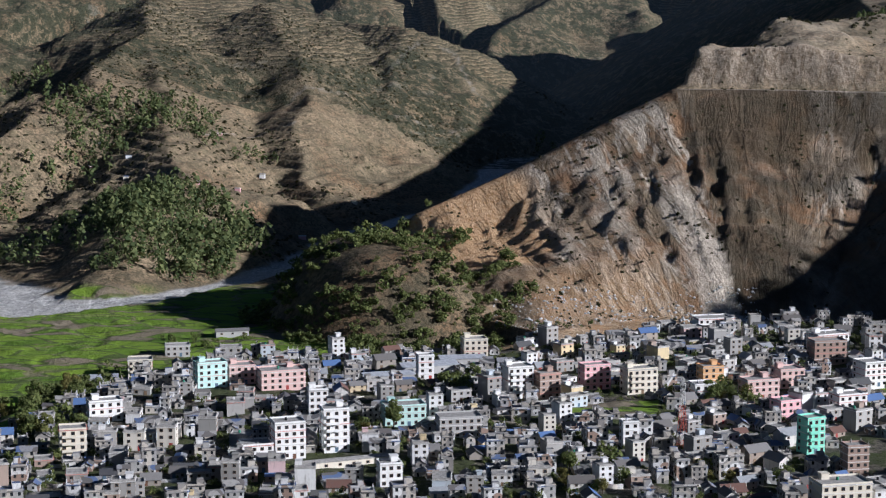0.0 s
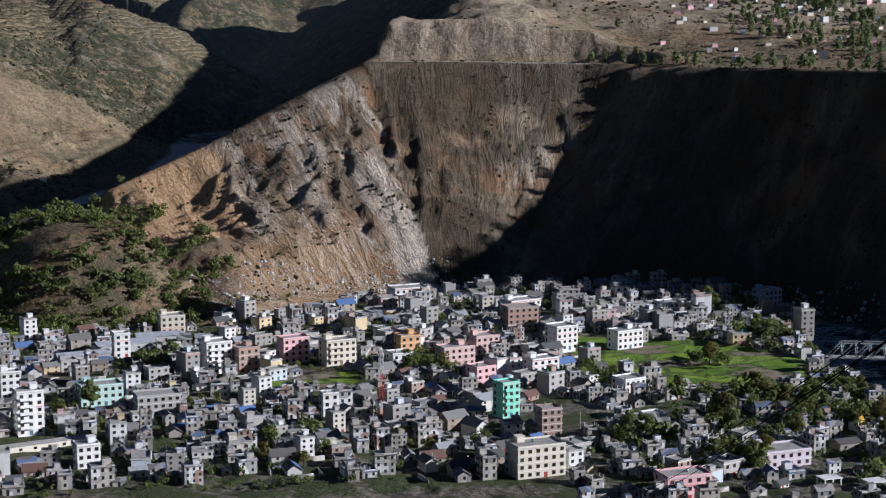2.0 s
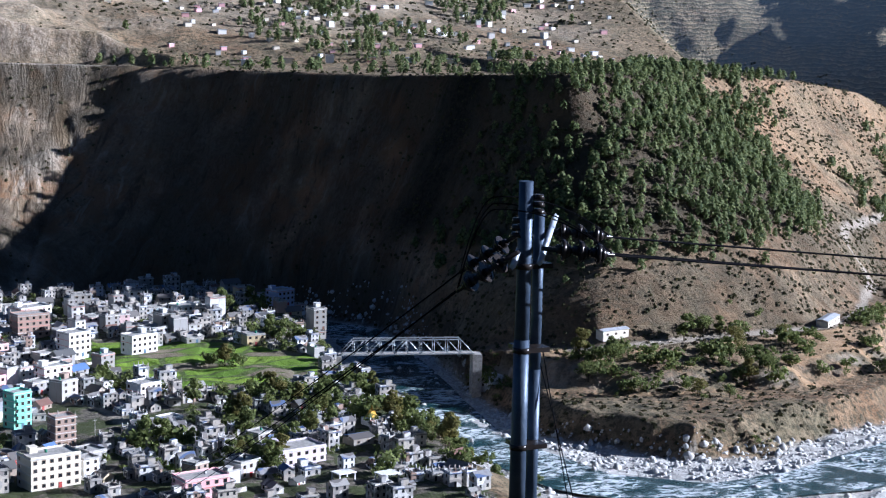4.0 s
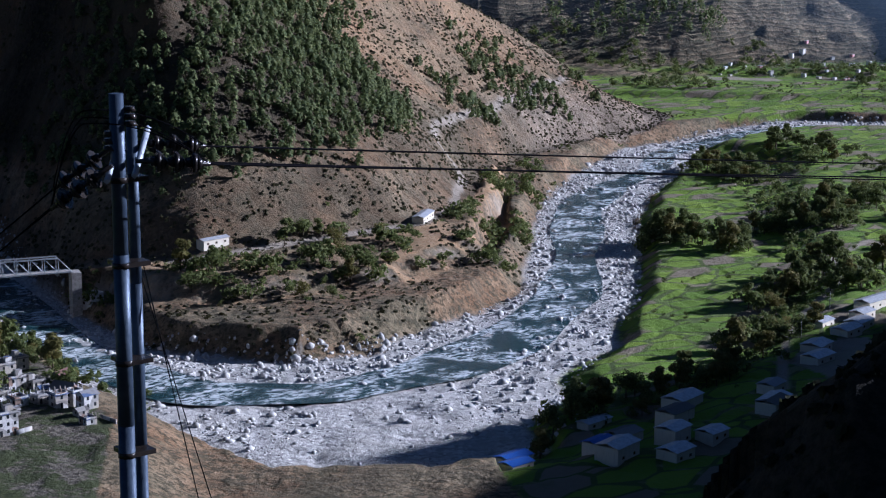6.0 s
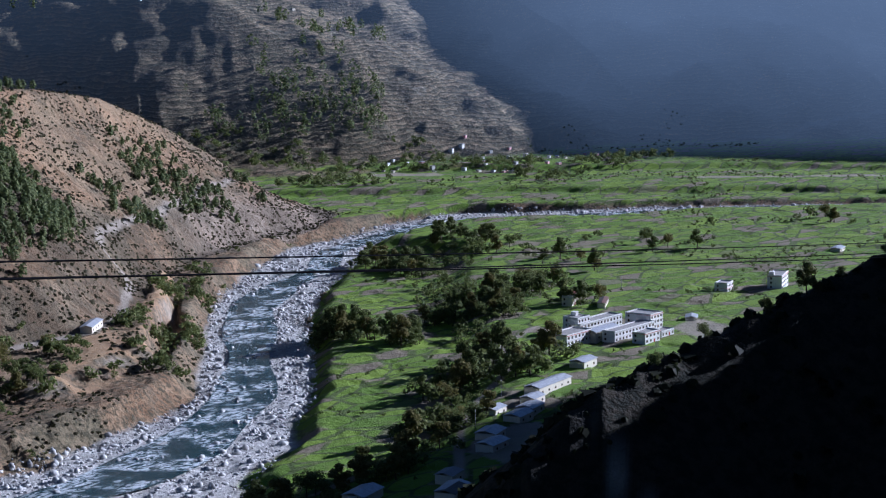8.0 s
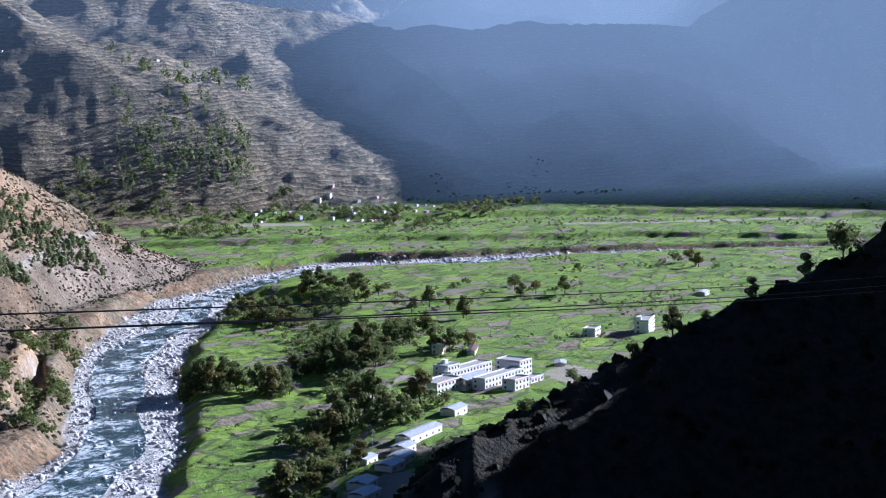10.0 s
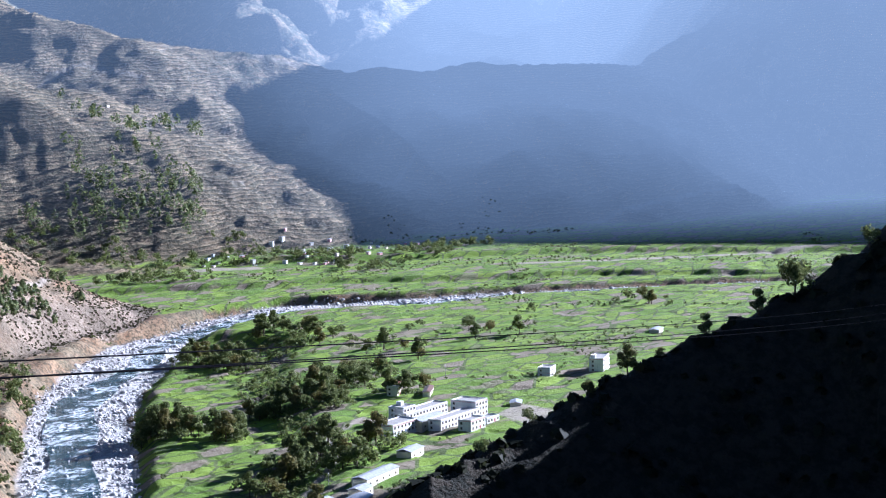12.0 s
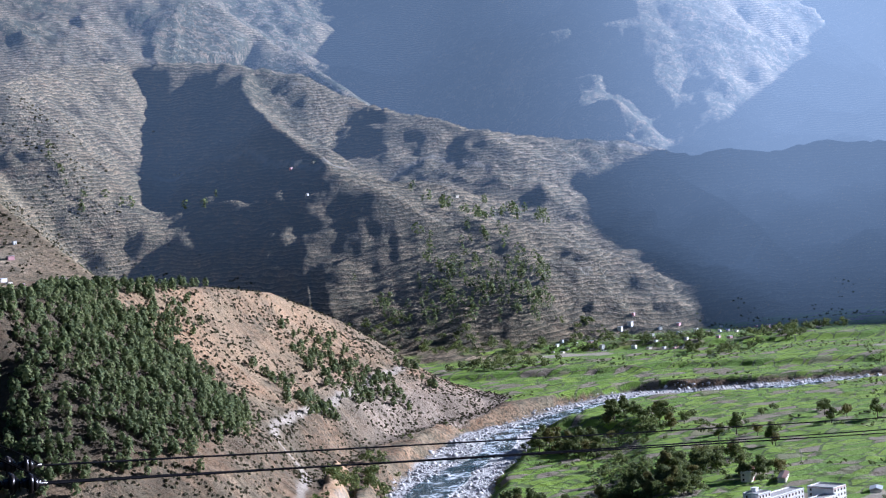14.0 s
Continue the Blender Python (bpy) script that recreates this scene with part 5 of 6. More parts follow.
def tuft_cloud(rng, lobes, count, size):
    """Small bent leaf tufts, each a pair of triangles, spread through a few lobes."""
    V, F = [], []
    for k in range(count):
        cx, cy, cz, r = lobes[k % len(lobes)]
        d = Vector((rng.gauss(0, 1), rng.gauss(0, 1), rng.gauss(0, 1))).normalized() * r * rng.uniform(0.55, 1.0)
        c = Vector((cx + d.x, cy + d.y, cz + d.z * 0.8))
        n = (d.normalized() + Vector((rng.uniform(-0.7, 0.7), rng.uniform(-0.7, 0.7), rng.uniform(-0.2, 0.8)))).normalized()
        u = n.orthogonal().normalized()
        u.rotate(Matrix.Rotation(rng.uniform(0, 6.28), 3, n))
        v, s = n.cross(u), size * rng.uniform(0.6, 1.3)
        b = len(V)
        V += [c + u * s, c + v * s * 0.8 - n * s * 0.25, c - u * s, c - v * s * 0.8 - n * s * 0.25]
        F += [(b, b + 1, b + 2, b + 3)]
    return np.array(V), F

def tree(rng, h, wide, label, lobes=6, tufts=240):
    """A trunk that forks into limbs, under a crown of leaf tufts in uneven lobes."""
    t = new("tree")
    tagged(t, label, "tree", "trees of the valley")
    bm = bmesh.new()
    top = Vector((rng.uniform(-0.3, 0.3), rng.uniform(-0.3, 0.3), h * 0.38))
    tube(bm, (0, 0, -1.5), top, h * 0.028, h * 0.018, 7)
    L = []
    for k in range(lobes):
        a, q = k * 6.28 / lobes + rng.uniform(-0.4, 0.4), wide * rng.uniform(0.25, 0.62)
        c = Vector((q * math.cos(a), q * math.sin(a), h * rng.uniform(0.34, 0.82)))
        tube(bm, top * rng.uniform(0.6, 1.0), c, h * 0.013, h * 0.004, 5)
        L.append((*c, wide * rng.uniform(0.38, 0.58)))
    L.append((0, 0, h * 0.82, wide * 0.45))
    L.append((0, 0, h * 0.5, wide * 0.5))
    part("trunk", bm, BARK, t)
    V, F = tuft_cloud(rng, L, int(tufts * 3.6), 0.042 * h)
    me = bpy.data.meshes.new("crown")
    me.from_pydata(V.tolist(), [], F)
    me.materials.append(LEAF)
    put("crown", me, t, 0, 0, 0)
    return t

grow = random.Random(5)
TREES = [tree(grow, 9, 5.0, "broad dark green tree by the houses"), tree(grow, 11, 4.2, "tall dark green tree among the fields", 5), tree(grow, 7, 4.0, "low spreading green tree", 6, 180), tree(grow, 13, 4.5, "tall slender tree with an uneven crown", 7, 260)]
first = set()

def plant(x, y, sc):
    ob = grow.choice(TREES)
    if ob in first:
        ob = copy_thing(ob, Matrix())
    else:
        first.add(ob)
    ob.scale = (1, 1, 1)
    settle(ob, x, y, grow.uniform(0, 360), sc)

# groves: x, y, reach, how many
VALLEY_GROVES = [(795, 766, 26, 22), (812, 722, 12, 5), (873, 740, 18, 12), (889, 712, 20, 14), (769, 629, 22, 12), (741, 590, 22, 12), (955, 750, 26, 16), (995, 755, 18, 8), (1015, 905, 16, 6), (1032, 932, 24, 12), (1044, 975, 18, 8)]
FIELD_GROVES = [(946, 692, 18, 5), (1116, 931, 50, 14), (1155, 971, 24, 10), (648, 545, 14, 9), (801, 717, 10, 6), (700, 600, 20, 8), (455, 540, 17, 13), (480, 512, 16, 9), (520, 505, 16, 8), (560, 512, 16, 10), (610, 540, 14, 6),
                 (790, 590, 16, 6), (1349, 842, 4, 1), (1433, 772, 30, 3), (1210, 820, 60, 6), (1090, 820, 60, 6), (440, 500, 14, 6)]
TOWN_GROVES = [(330, 885, 18, 9), (338, 972, 14, 5), (200, 690, 9, 6), (230, 645, 14, 9), (312, 668, 24, 14), (318, 752, 20, 9), (318, 628, 16, 8), (275, 826, 14, 4), (462, 780, 16, 5), (520, 745, 30, 8), (-196, 830, 26, 16),
               (-172, 765, 18, 11), (7, 860, 11, 4), (137, 838, 14, 8), (-20, 1000, 30, 9), (-190, 890, 20, 6), (570, 790, 40, 8), (-30, 760, 20, 3), (60, 690, 40, 5), (120, 690, 25, 3), (300, 700, 22, 9), (262, 690, 26, 7), (280, 740, 24, 6), (330, 860, 16, 5), (250, 740, 20, 4)]
for gx, gy, reach, n in VALLEY_GROVES + FIELD_GROVES + TOWN_GROVES:
    for k in range(max(1, round(n * 0.85))):
        a, q = grow.uniform(0, 6.28), reach * math.sqrt(grow.random())
        x, y = gx + q * math.cos(a), gy + q * math.sin(a)
        if pick("bed", x, y) < 0.2:
            plant(x, y, grow.uniform(0.95, 1.65) if gx > 400 else grow.uniform(0.65, 1.25))

def spread(name, label, category, V, F, X, Y, S, mat, stretch=None, sink=0.0, seed=1, smooth=False, slots=None, turn=6.28):
    """One object of many small copies of a few shapes, turned and sized at random."""
    rs = np.random.RandomState(seed)
    n = len(X)
    Z = pick("Z", X, Y) - sink * S
    A = rs.uniform(0, turn, n) + np.where((turn < 1) & (rs.rand(n) < 0.35), 1.57, 0.0)
    which = rs.randint(0, len(V), n)
    verts, faces, off = [], [], 0
    for i in range(n):
        v = V[which[i]] * S[i]
        if stretch is not None:
            v = v * (stretch[0] + stretch[1] * rs.rand(3))
        c, s = math.cos(A[i]), math.sin(A[i])
        verts.append(np.stack([v[:, 0] * c - v[:, 1] * s + X[i], v[:, 0] * s + v[:, 1] * c + Y[i], v[:, 2] + Z[i]], 1))
        faces.append(F[which[i]] + off)
        off += len(v)
    co, fa = np.concatenate(verts), np.concatenate(faces)
    m = fa.shape[1]
    me = bpy.data.meshes.new(name)
    me.vertices.add(len(co))
    me.vertices.foreach_set("co", co.astype(np.float32).ravel())
    me.loops.add(fa.size)
    me.loops.foreach_set("vertex_index", fa.astype(np.int32).ravel())
    me.polygons.add(len(fa))
    me.polygons.foreach_set("loop_start", np.arange(0, fa.size, m, dtype=np.int32))
    if smooth:
        me.polygons.foreach_set("use_smooth", np.ones(len(fa), bool))
    if slots:
        me.polygons.foreach_set("material_index", np.concatenate([slots[k] for k in which]).astype(np.int32))
    me.update()
    me.validate()
    for q in mat if slots else [mat]:
        me.materials.append(q)
    return tagged(new(name, me), label, category, kind="stuff")

def pine_shape(rng, tufts=56):
    """A pine about 1 high: a thin trunk and needle tufts in ragged tiers."""
    V, F = [], []
    for k in range(tufts):
        u = (k + 0.5) / tufts
        z = 0.24 + 0.74 * u
        r = 0.30 * math.sqrt(max(0.02, 1 - ((u - 0.38) / 0.66) ** 2)) * rng.uniform(0.5, 1.12) + 0.02
        a = rng.uniform(0, 6.28)
        c = Vector((r * math.cos(a), r * math.sin(a), z))
        n = Vector((math.cos(a), math.sin(a), rng.uniform(0.3, 1.2))).normalized()
        e = n.orthogonal().normalized()
        e.rotate(Matrix.Rotation(rng.uniform(0, 6.28), 3, n))
        f, s = n.cross(e), rng.uniform(0.07, 0.13)
        b = len(V)
        V += [c + e * s, c + f * s - n * s * 0.3, c - e * s, c - f * s - n * s * 0.3]
        F.append((b, b + 1, b + 2, b + 3))
    b = len(V)
    V += [Vector((-0.014, 0, -0.1)), Vector((0.014, 0, -0.1)), Vector((0.008, 0, 0.6)), Vector((-0.008, 0, 0.6))]
    F.append((b, b + 1, b + 2, b + 3))
    return np.array(V), np.array(F)

def bush_shape(rng, tufts=9):
    V, F = [], []
    for k in range(tufts):
        d = Vector((rng.gauss(0, 1), rng.gauss(0, 1), abs(rng.gauss(0, 0.8)))).normalized()
        c, n = d * rng.uniform(0.35, 0.6), d
        e = n.orthogonal().normalized()
        e.rotate(Matrix.Rotation(rng.uniform(0, 6.28), 3, n))
        f, s = n.cross(e), rng.uniform(0.3, 0.5)
        b = len(V)
        V += [c + e * s, c + f * s - n * s * 0.3, c - e * s, c - f * s - n * s * 0.3]
        F.append((b, b + 1, b + 2, b + 3))
    return np.array(V), np.array(F)

SHACKS = [low_house(6, 5, 2.7, 0.3, 1), low_house(7.5, 5, 5.4, 2.4, 2), low_house(5, 5, 5.2, 0.3, 2), low_house(7, 6, 2.8, 2.3, 1), low_house(7, 5, 2.6, 1.5, 1, False), low_house(9, 5.5, 2.7, 1.8, 1, False),
          low_house(6, 4.5, 5.0, 1.5, 2, False), low_house(5, 4, 2.4, 1.1, 1, False), low_house(8, 5.5, 7.8, 2.2, 3), yard_wall(7), yard_wall(11)]
rs = np.random.RandomState(31)
X, Y = rs.uniform(-195, 345, 9000), rs.uniform(560, 1068, 9000)
m = inside(TOWN, X, Y) & (np.hypot(X, Y) > np.where(X > 150, 610, 650)) & ~inside(PLOTS[0], X, Y) & ~inside(PLOTS[1], X, Y) & ~inside(YARD, X, Y) & ~((X > 220) & (Y < 760) & (rs.rand(len(X)) < 0.45))
X, Y = X[m], Y[m]
chosen = []
for a, b in zip(X, Y):
    if free(a, b, 2.9):
        chosen.append((a, b))
        TAKEN.append((a, b, 2.9))
    if len(chosen) > 900:
        break
# colours that change from one dwelling to the next
def patchy(name, colours):
    g = Graph(name)
    w = g.where()
    c = g.palette(g.noise(w, 0.11, 0, 0.5), colours)
    c = g.mix(g.math("MULTIPLY", g.ramp(g.noise(w, 0.9, 4, 0.7), 0.45, 0.75), 0.5), c, (0.12, 0.11, 0.10))
    return g.finish(c, 0.8, g.noise(w, 4, 3, 0.7), 0.3, 0.06)

SMALL_WALL = patchy("dwelling_plaster", [(0.22, 0.20, 0.18), (0.30, 0.28, 0.26), (0.58, 0.56, 0.52), (0.26, 0.24, 0.22), (0.44, 0.40, 0.34), (0.34, 0.33, 0.31), (0.62, 0.61, 0.59), (0.30, 0.21, 0.16), (0.40, 0.38, 0.36), (0.24, 0.23, 0.21)])
SMALL_ROOF = patchy("dwelling_roof", [(0.10, 0.098, 0.095), (0.20, 0.19, 0.18), (0.07, 0.07, 0.075), (0.30, 0.29, 0.27), (0.13, 0.12, 0.115), (0.24, 0.24, 0.25), (0.09, 0.13, 0.24), (0.11, 0.105, 0.10), (0.36, 0.36, 0.37), (0.16, 0.13, 0.11)])
X, Y = np.array(chosen).T
spread("small_dwellings", "small plastered and sheet-roofed dwellings packed between the larger houses", "dwellings", [q[0] for q in SHACKS], [q[1] for q in SHACKS], X, Y, np.random.RandomState(3).uniform(0.8, 1.15, len(X)),
       [SMALL_WALL, SMALL_ROOF, GLASS], None, 0.0, 33, slots=[q[2] for q in SHACKS], turn=0.30)

PINES = [pine_shape(grow) for k in range(5)]
BUSHES = [bush_shape(grow) for k in range(6)]

def throw(n, x0, x1, y0, y1, seed):
    rs = np.random.RandomState(seed)
    return rs.uniform(x0, x1, n), rs.uniform(y0, y1, n), rs

def keep(m, *a):
    return [q[m] for q in a]

# pines on the spur over the bridge, thinning out along its sunny side
X, Y, rs = throw(13000, 400, 1150, 780, 1330, 3)
s, t, f = pick("s", X, Y), pick("t", X, Y), pick("face", X, Y)
dense = step01(690, 740, s) * step01(1080, 980, s + 300 * (0.55 - t)) * step01(0.22, 0.36, t) * step01(1.02, 0.95, t)
thin = step01(900, 960, s) * step01(1500, 1380, s) * step01(0.12, 0.25, t) * step01(0.80, 0.6, t) * (fbm(X, Y, 60, 2, 7) > 0.06)
m = (f > 0.5) & (rs.rand(len(X)) < 0.85 * dense + 0.5 * thin)
X1, Y1 = keep(m, X, Y)
# trees along the brink and about the upper village
X, Y, rs = throw(3600, 180, 900, 1180, 1900, 4)
m = (pick("top", X, Y) > 0.5) & (fbm(X, Y, 90, 3, 9) + 0.25 * rs.rand(len(X)) > 0.22)
X2, Y2 = keep(m, X, Y)
edge = ribbon([(p[0], p[1], 0) for p in BRINK[5:13]], 7.0)[1]
rs = np.random.RandomState(71)
XE, YE = edge[:, 0] + rs.normal(4, 6, len(edge)), edge[:, 1] + rs.normal(6, 6, len(edge))
XA, YA = np.concatenate([X1, X2, XE]), np.concatenate([Y1, Y2, YE])
spread("pine_wood", "dark green pines on the valley side", "pines", [p[0] for p in PINES], [p[1] for p in PINES], XA, YA, rs.uniform(5.5, 10.5, len(XA)), NEEDLE, (0.85, 0.3), 0.02, 5)
# knoll and near slopes: dense round broadleaf growth
X, Y, rs = throw(5000, -140, 110, 1000, 1300, 6)
m = (np.hypot((X + 30) / 95, (Y - 1145) / 125) < 1.0 + 0.2 * fbm(X, Y, 40, 2, 2)) & (rs.rand(len(X)) < 0.6) & (X < 40 + 0.2 * (1200 - Y)) & (fbm(X, Y, 35, 2, 19) + 0.4 * step01(1120, 1040, Y) > -0.08)
X3, Y3 = keep(m, X, Y)
COPSE = []
for k in range(4):
    V, F = tuft_cloud(grow, [(0, 0, 0.55, 0.34), (0.2, 0.1, 0.7, 0.25), (-0.2, 0.05, 0.45, 0.3), (0.05, -0.22, 0.6, 0.26)], 84, 0.085)
    COPSE.append((V, np.array(F)))
X4, Y4, rs4 = throw(2400, 410, 900, 740, 1010, 8)
m = (pick("bed", X4, Y4) < 0.1) & (pick("face", X4, Y4) < 0.5) & (fbm(X4, Y4, 40, 2, 29) > 0.0) & (X4 - Y4 < -70)
X4, Y4 = keep(m, X4, Y4)
rs4 = np.random.RandomState(44)
under = [(gx + q * math.cos(w), gy + q * math.sin(w)) for gx, gy, reach, n in VALLEY_GROVES + FIELD_GROVES + TOWN_GROVES for q, w in zip(reach * 1.15 * np.sqrt(rs4.rand(n * 2)), rs4.uniform(0, 6.28, n * 2))]
XU, YU = np.array(under).T
m = np.array([free(q, w, 0.5) for q, w in zip(XU, YU)]) & (pick("bed", XU, YU) < 0.3)
X4, Y4 = np.concatenate([X4, XU[m]]), np.concatenate([Y4, YU[m]])
belt = ribbon([(1120, 930, 0), (1015, 880, 0), (945, 815, 0), (890, 740, 0), (840, 690, 0), (780, 640, 0), (700, 590, 0), (640, 548, 0), (560, 512, 0)], 3.4)[1]
bx, by = belt[:, 0] + rs4.normal(0, 11, len(belt)), belt[:, 1] + rs4.normal(0, 11, len(belt))
X4, Y4 = np.concatenate([X4, bx]), np.concatenate([Y4, by])
XV, YV, rsv = throw(3400, 1230, 1980, 1150, 1640, 48)
m = (pick("bed", XV, YV) < 0.1) & (pick("face", XV, YV) < 0.5) & (fbm(XV, YV, 70, 2, 49) > 0.05) & (np.hypot(XV, YV) > 1880) & (np.hypot(XV, YV) < 2140)
XV, YV = keep(m, XV, YV)
X4, Y4 = np.concatenate([X4, XV]), np.concatenate([Y4, YV])
XT, YT, rst = throw(1500, 190, 345, 610, 850, 64)
m = np.array([free(a, b, 1.2) for a, b in zip(XT, YT)]) & (fbm(XT, YT, 40, 2, 65) > 0.0) & inside(TOWN, XT, YT) & ~inside(PLOTS[1], XT, YT) & ~inside(YARD, XT, YT)
XT, YT = keep(m, XT, YT)
X4, Y4 = np.concatenate([X4, XT]), np.concatenate([Y4, YT])
XB, YB = np.concatenate([X3, X4]), np.concatenate([Y3, Y4])
spread("copse", "dense green and brown growth on the knoll and river shelf", "copse", [c[0] for c in COPSE], [c[1] for c in COPSE], XB, YB, np.where(XB < 110, 7.4, np.where(XB > 1200, 9.0, 8.0)) * (0.5 + 1.1 * np.random.RandomState(3).rand(len(XB)) ** 2), LEAF, (0.8, 0.4), 0.12, 9)
# woods on the farther hills
X, Y, rs = throw(33000, -700, 2300, 1350, 2700, 10)
D = np.hypot(X, Y)
cover = fbm(X, Y, 170, 4, 33) - 0.16 + 0.20 * step01(1000, 1400, X) - 0.1 * step01(600, 300, X) + 0.3 * step01(-180, -260, X) * step01(1750, 1500, Y) + 0.16 * step01(-60, -200, X) + 0.26 * step01(-200, -330, X)
m = (pick("far", X, Y) > 0.6) & (pick("top", X, Y) < 0.5) & (pick("face", X, Y) < 0.5) & (D < np.where((X > 1300) & (X < 1.1 * Y), 2480, np.where(X > 1300, 2060, 2260))) & (cover + 0.3 * rs.rand(len(X)) > 0.36) & (np.degrees(np.arctan2(X, Y)) > -16)
X, Y = keep(m, X, Y)
XK, YK, rsk = throw(1500, -360, -60, 1290, 1580, 52)
m = (pick("bed", XK, YK) < 0.1) & (np.hypot((XK + 222) / 76, (YK - 1410) / 122) < 1 + 0.5 * fbm(XK, YK, 50, 2, 53))
XK, YK = keep(m, XK, YK)
X, Y = np.concatenate([X, XK]), np.concatenate([Y, YK])
FIR = [pine_shape(grow, 20) for k in range(4)]
spread("far_wood", "scattered dark trees on the farther hillsides", "woods", [p[0] for p in FIR], [p[1] for p in FIR], X, Y, np.random.RandomState(2).uniform(7, 13, len(X)), NEEDLE, (1.1, 0.6), 0.02, 11)
# scrub on the dry slopes and the cliff
X, Y, rs = throw(32000, -100, 1250, 790, 1800, 12)
m = (((pick("face", X, Y) > 0.5) & (rs.rand(len(X)) < np.where(X < 400, 0.5, 0.8))) | ((pick("top", X, Y) > 0.5) & (rs.rand(len(X)) < 0.5))) & (fbm(X, Y, 45, 3, 15) > np.where(X < 400, -0.1, -0.3))
X5, Y5 = keep(m, X, Y)
X, Y, rs = throw(9000, -520, 200, 1400, 2500, 13)
m = (pick("far", X, Y) > 0.5) & (fbm(X, Y, 120, 3, 16) > -0.1)
X6, Y6 = keep(m, X, Y)
XQ, YQ, rs = throw(7000, 410, 900, 640, 1000, 61)
m = ~inside(RIGHT_BANK, XQ, YQ) & (pick("bed", XQ, YQ) < 0.15) & (pick("face", XQ, YQ) < 0.5) & (fbm(XQ, YQ, 30, 2, 62) > -0.1)
XQ, YQ = keep(m, XQ, YQ)
XR, YR, rs = throw(22000, 420, 1240, 780, 1300, 66)
m = (pick("face", XR, YR) > 0.5) & (pick("t", XR, YR) < 0.97) & (pick("s", XR, YR) > 640) & (fbm(XR, YR, 40, 3, 67) > -0.25)
XR, YR = keep(m, XR, YR)
XB, YB, rs = throw(9000, 840, 1400, 1240, 2260, 68)
m = (pick("face", XB, YB) < 0.5) & (pick("top", XB, YB) < 0.5) & (pick("Z", XB, YB) > 40) & (fbm(XB, YB, 60, 3, 69) > -0.1)
XB, YB = keep(m, XB, YB)
X6, Y6 = np.concatenate([X6, XB]), np.concatenate([Y6, YB])
XS, YS = np.concatenate([X5, X6, XQ, XR]), np.concatenate([Y5, Y6, YQ, YR])
spread("scrub", "olive and brown bushes on the dry slopes", "scrub", [b[0] for b in BUSHES], [b[1] for b in BUSHES], XS, YS, np.random.RandomState(4).uniform(0.9, 2.6, len(XS)) * np.where(YS > 1400, 1.5, 1.0), BUSH, (0.7, 0.6), 0.1, 14)
# hedges and bushes between the fields
X, Y, rs = throw(16000, 420, 2000, 480, 1350, 17)
m = (pick("bed", X, Y) < 0.1) & (pick("face", X, Y) < 0.5) & (pick("home", X, Y) < 0.3) & (np.abs(fbm(X, Y, 150, 2, 45)) < 0.06 + 0.06 * (X > 1100))
X7, Y7 = keep(m, X, Y)
X, Y, rs = throw(4200, -190, 370, 640, 1060, 18)
m = np.array([free(a, b, 0.3) for a, b in zip(X, Y)]) & ~inside(PLOTS[0], X, Y) & ~inside(PLOTS[1], X, Y) & ~inside(YARD, X, Y) & (fbm(X, Y, 50, 2, 47) > -0.1)
X8, Y8 = keep(m, X, Y)
XS, YS = np.concatenate([X7, X8]), np.concatenate([Y7, Y8])
spread("hedge_scrub", "green bushes along field edges and between houses", "bushes", [c[0] for c in COPSE], [c[1] for c in COPSE], XS, YS, np.random.RandomState(6).uniform(1.2, 4.2, len(XS)) * np.where(XS < 370, 1.25, 1.0), LEAF, (0.7, 0.6), 0.15, 19)
# growth on the near hill
X, Y, rs = throw(5200, 60, 520, 20, 420, 20)
m = (pick("home", X, Y) > 0.5) & (np.hypot(X, Y) > 110) & (np.degrees(np.arctan2(X, Y)) > 40) & (fbm(X, Y, 45, 3, 51) > -0.15)
X9, Y9 = keep(m, X, Y)
brow = ribbon([(p[0], p[1], 0) for p in HOME[1][1][3:12]], 1.1)[1]
rs = np.random.RandomState(72)
X9, Y9 = np.concatenate([X9, brow[:, 0] + rs.normal(-2, 4, len(brow))]), np.concatenate([Y9, brow[:, 1] + rs.normal(2, 4, len(brow))])
spread("hill_scrub", "bushes and grass clumps on the near hill, darkened for its shade", "scrub", [b[0] for b in BUSHES], [b[1] for b in BUSHES], X9, Y9, np.random.RandomState(7).uniform(0.8, 3.4, len(X9)), SHADE_BUSH, (0.7, 0.6), 0.15, 21)
for x, y, sc in ((339, 147, 1.0), (330, 151, 0.55), (318, 157, 0.5), (300, 165, 0.55), (290, 168, 0.4), (275, 172, 0.45), (262, 174, 0.4), (352, 136, 0.55), (308, 162, 0.35)):
    plant(x, y, sc)

# ---- boulders in the river bed ----
def stone_shape(rng):
    bm = bmesh.new()
    bmesh.ops.create_icosphere(bm, subdivisions=1, radius=0.5)
    for v in bm.verts:
        v.co *= rng.uniform(0.72, 1.2)
    V = np.array([v.co[:] for v in bm.verts])
    F = np.array([[v.index for v in f.verts] for f in bm.faces])
    bm.free()
    return V, F

STONES = [stone_shape(grow) for k in range(6)]

def along(line, n, seed, lo=0.0, hi=1.0):
    u, Q, across = ribbon(line, 3.0)
    rs = np.random.RandomState(seed)
    i = rs.randint(0, len(u), n)
    o = rs.uniform(lo, hi, n) * Q[i, 2] * np.where(rs.rand(n) < 0.5, -1, 1)
    return Q[i, 0] + across[i, 0] * o, Q[i, 1] + across[i, 1] * o, rs

X, Y, rs = along(RIVER, 20000, 22, 0.05, 1.08)
dw = near([p[:2] + (p[2],) for p in WATER], X, Y)
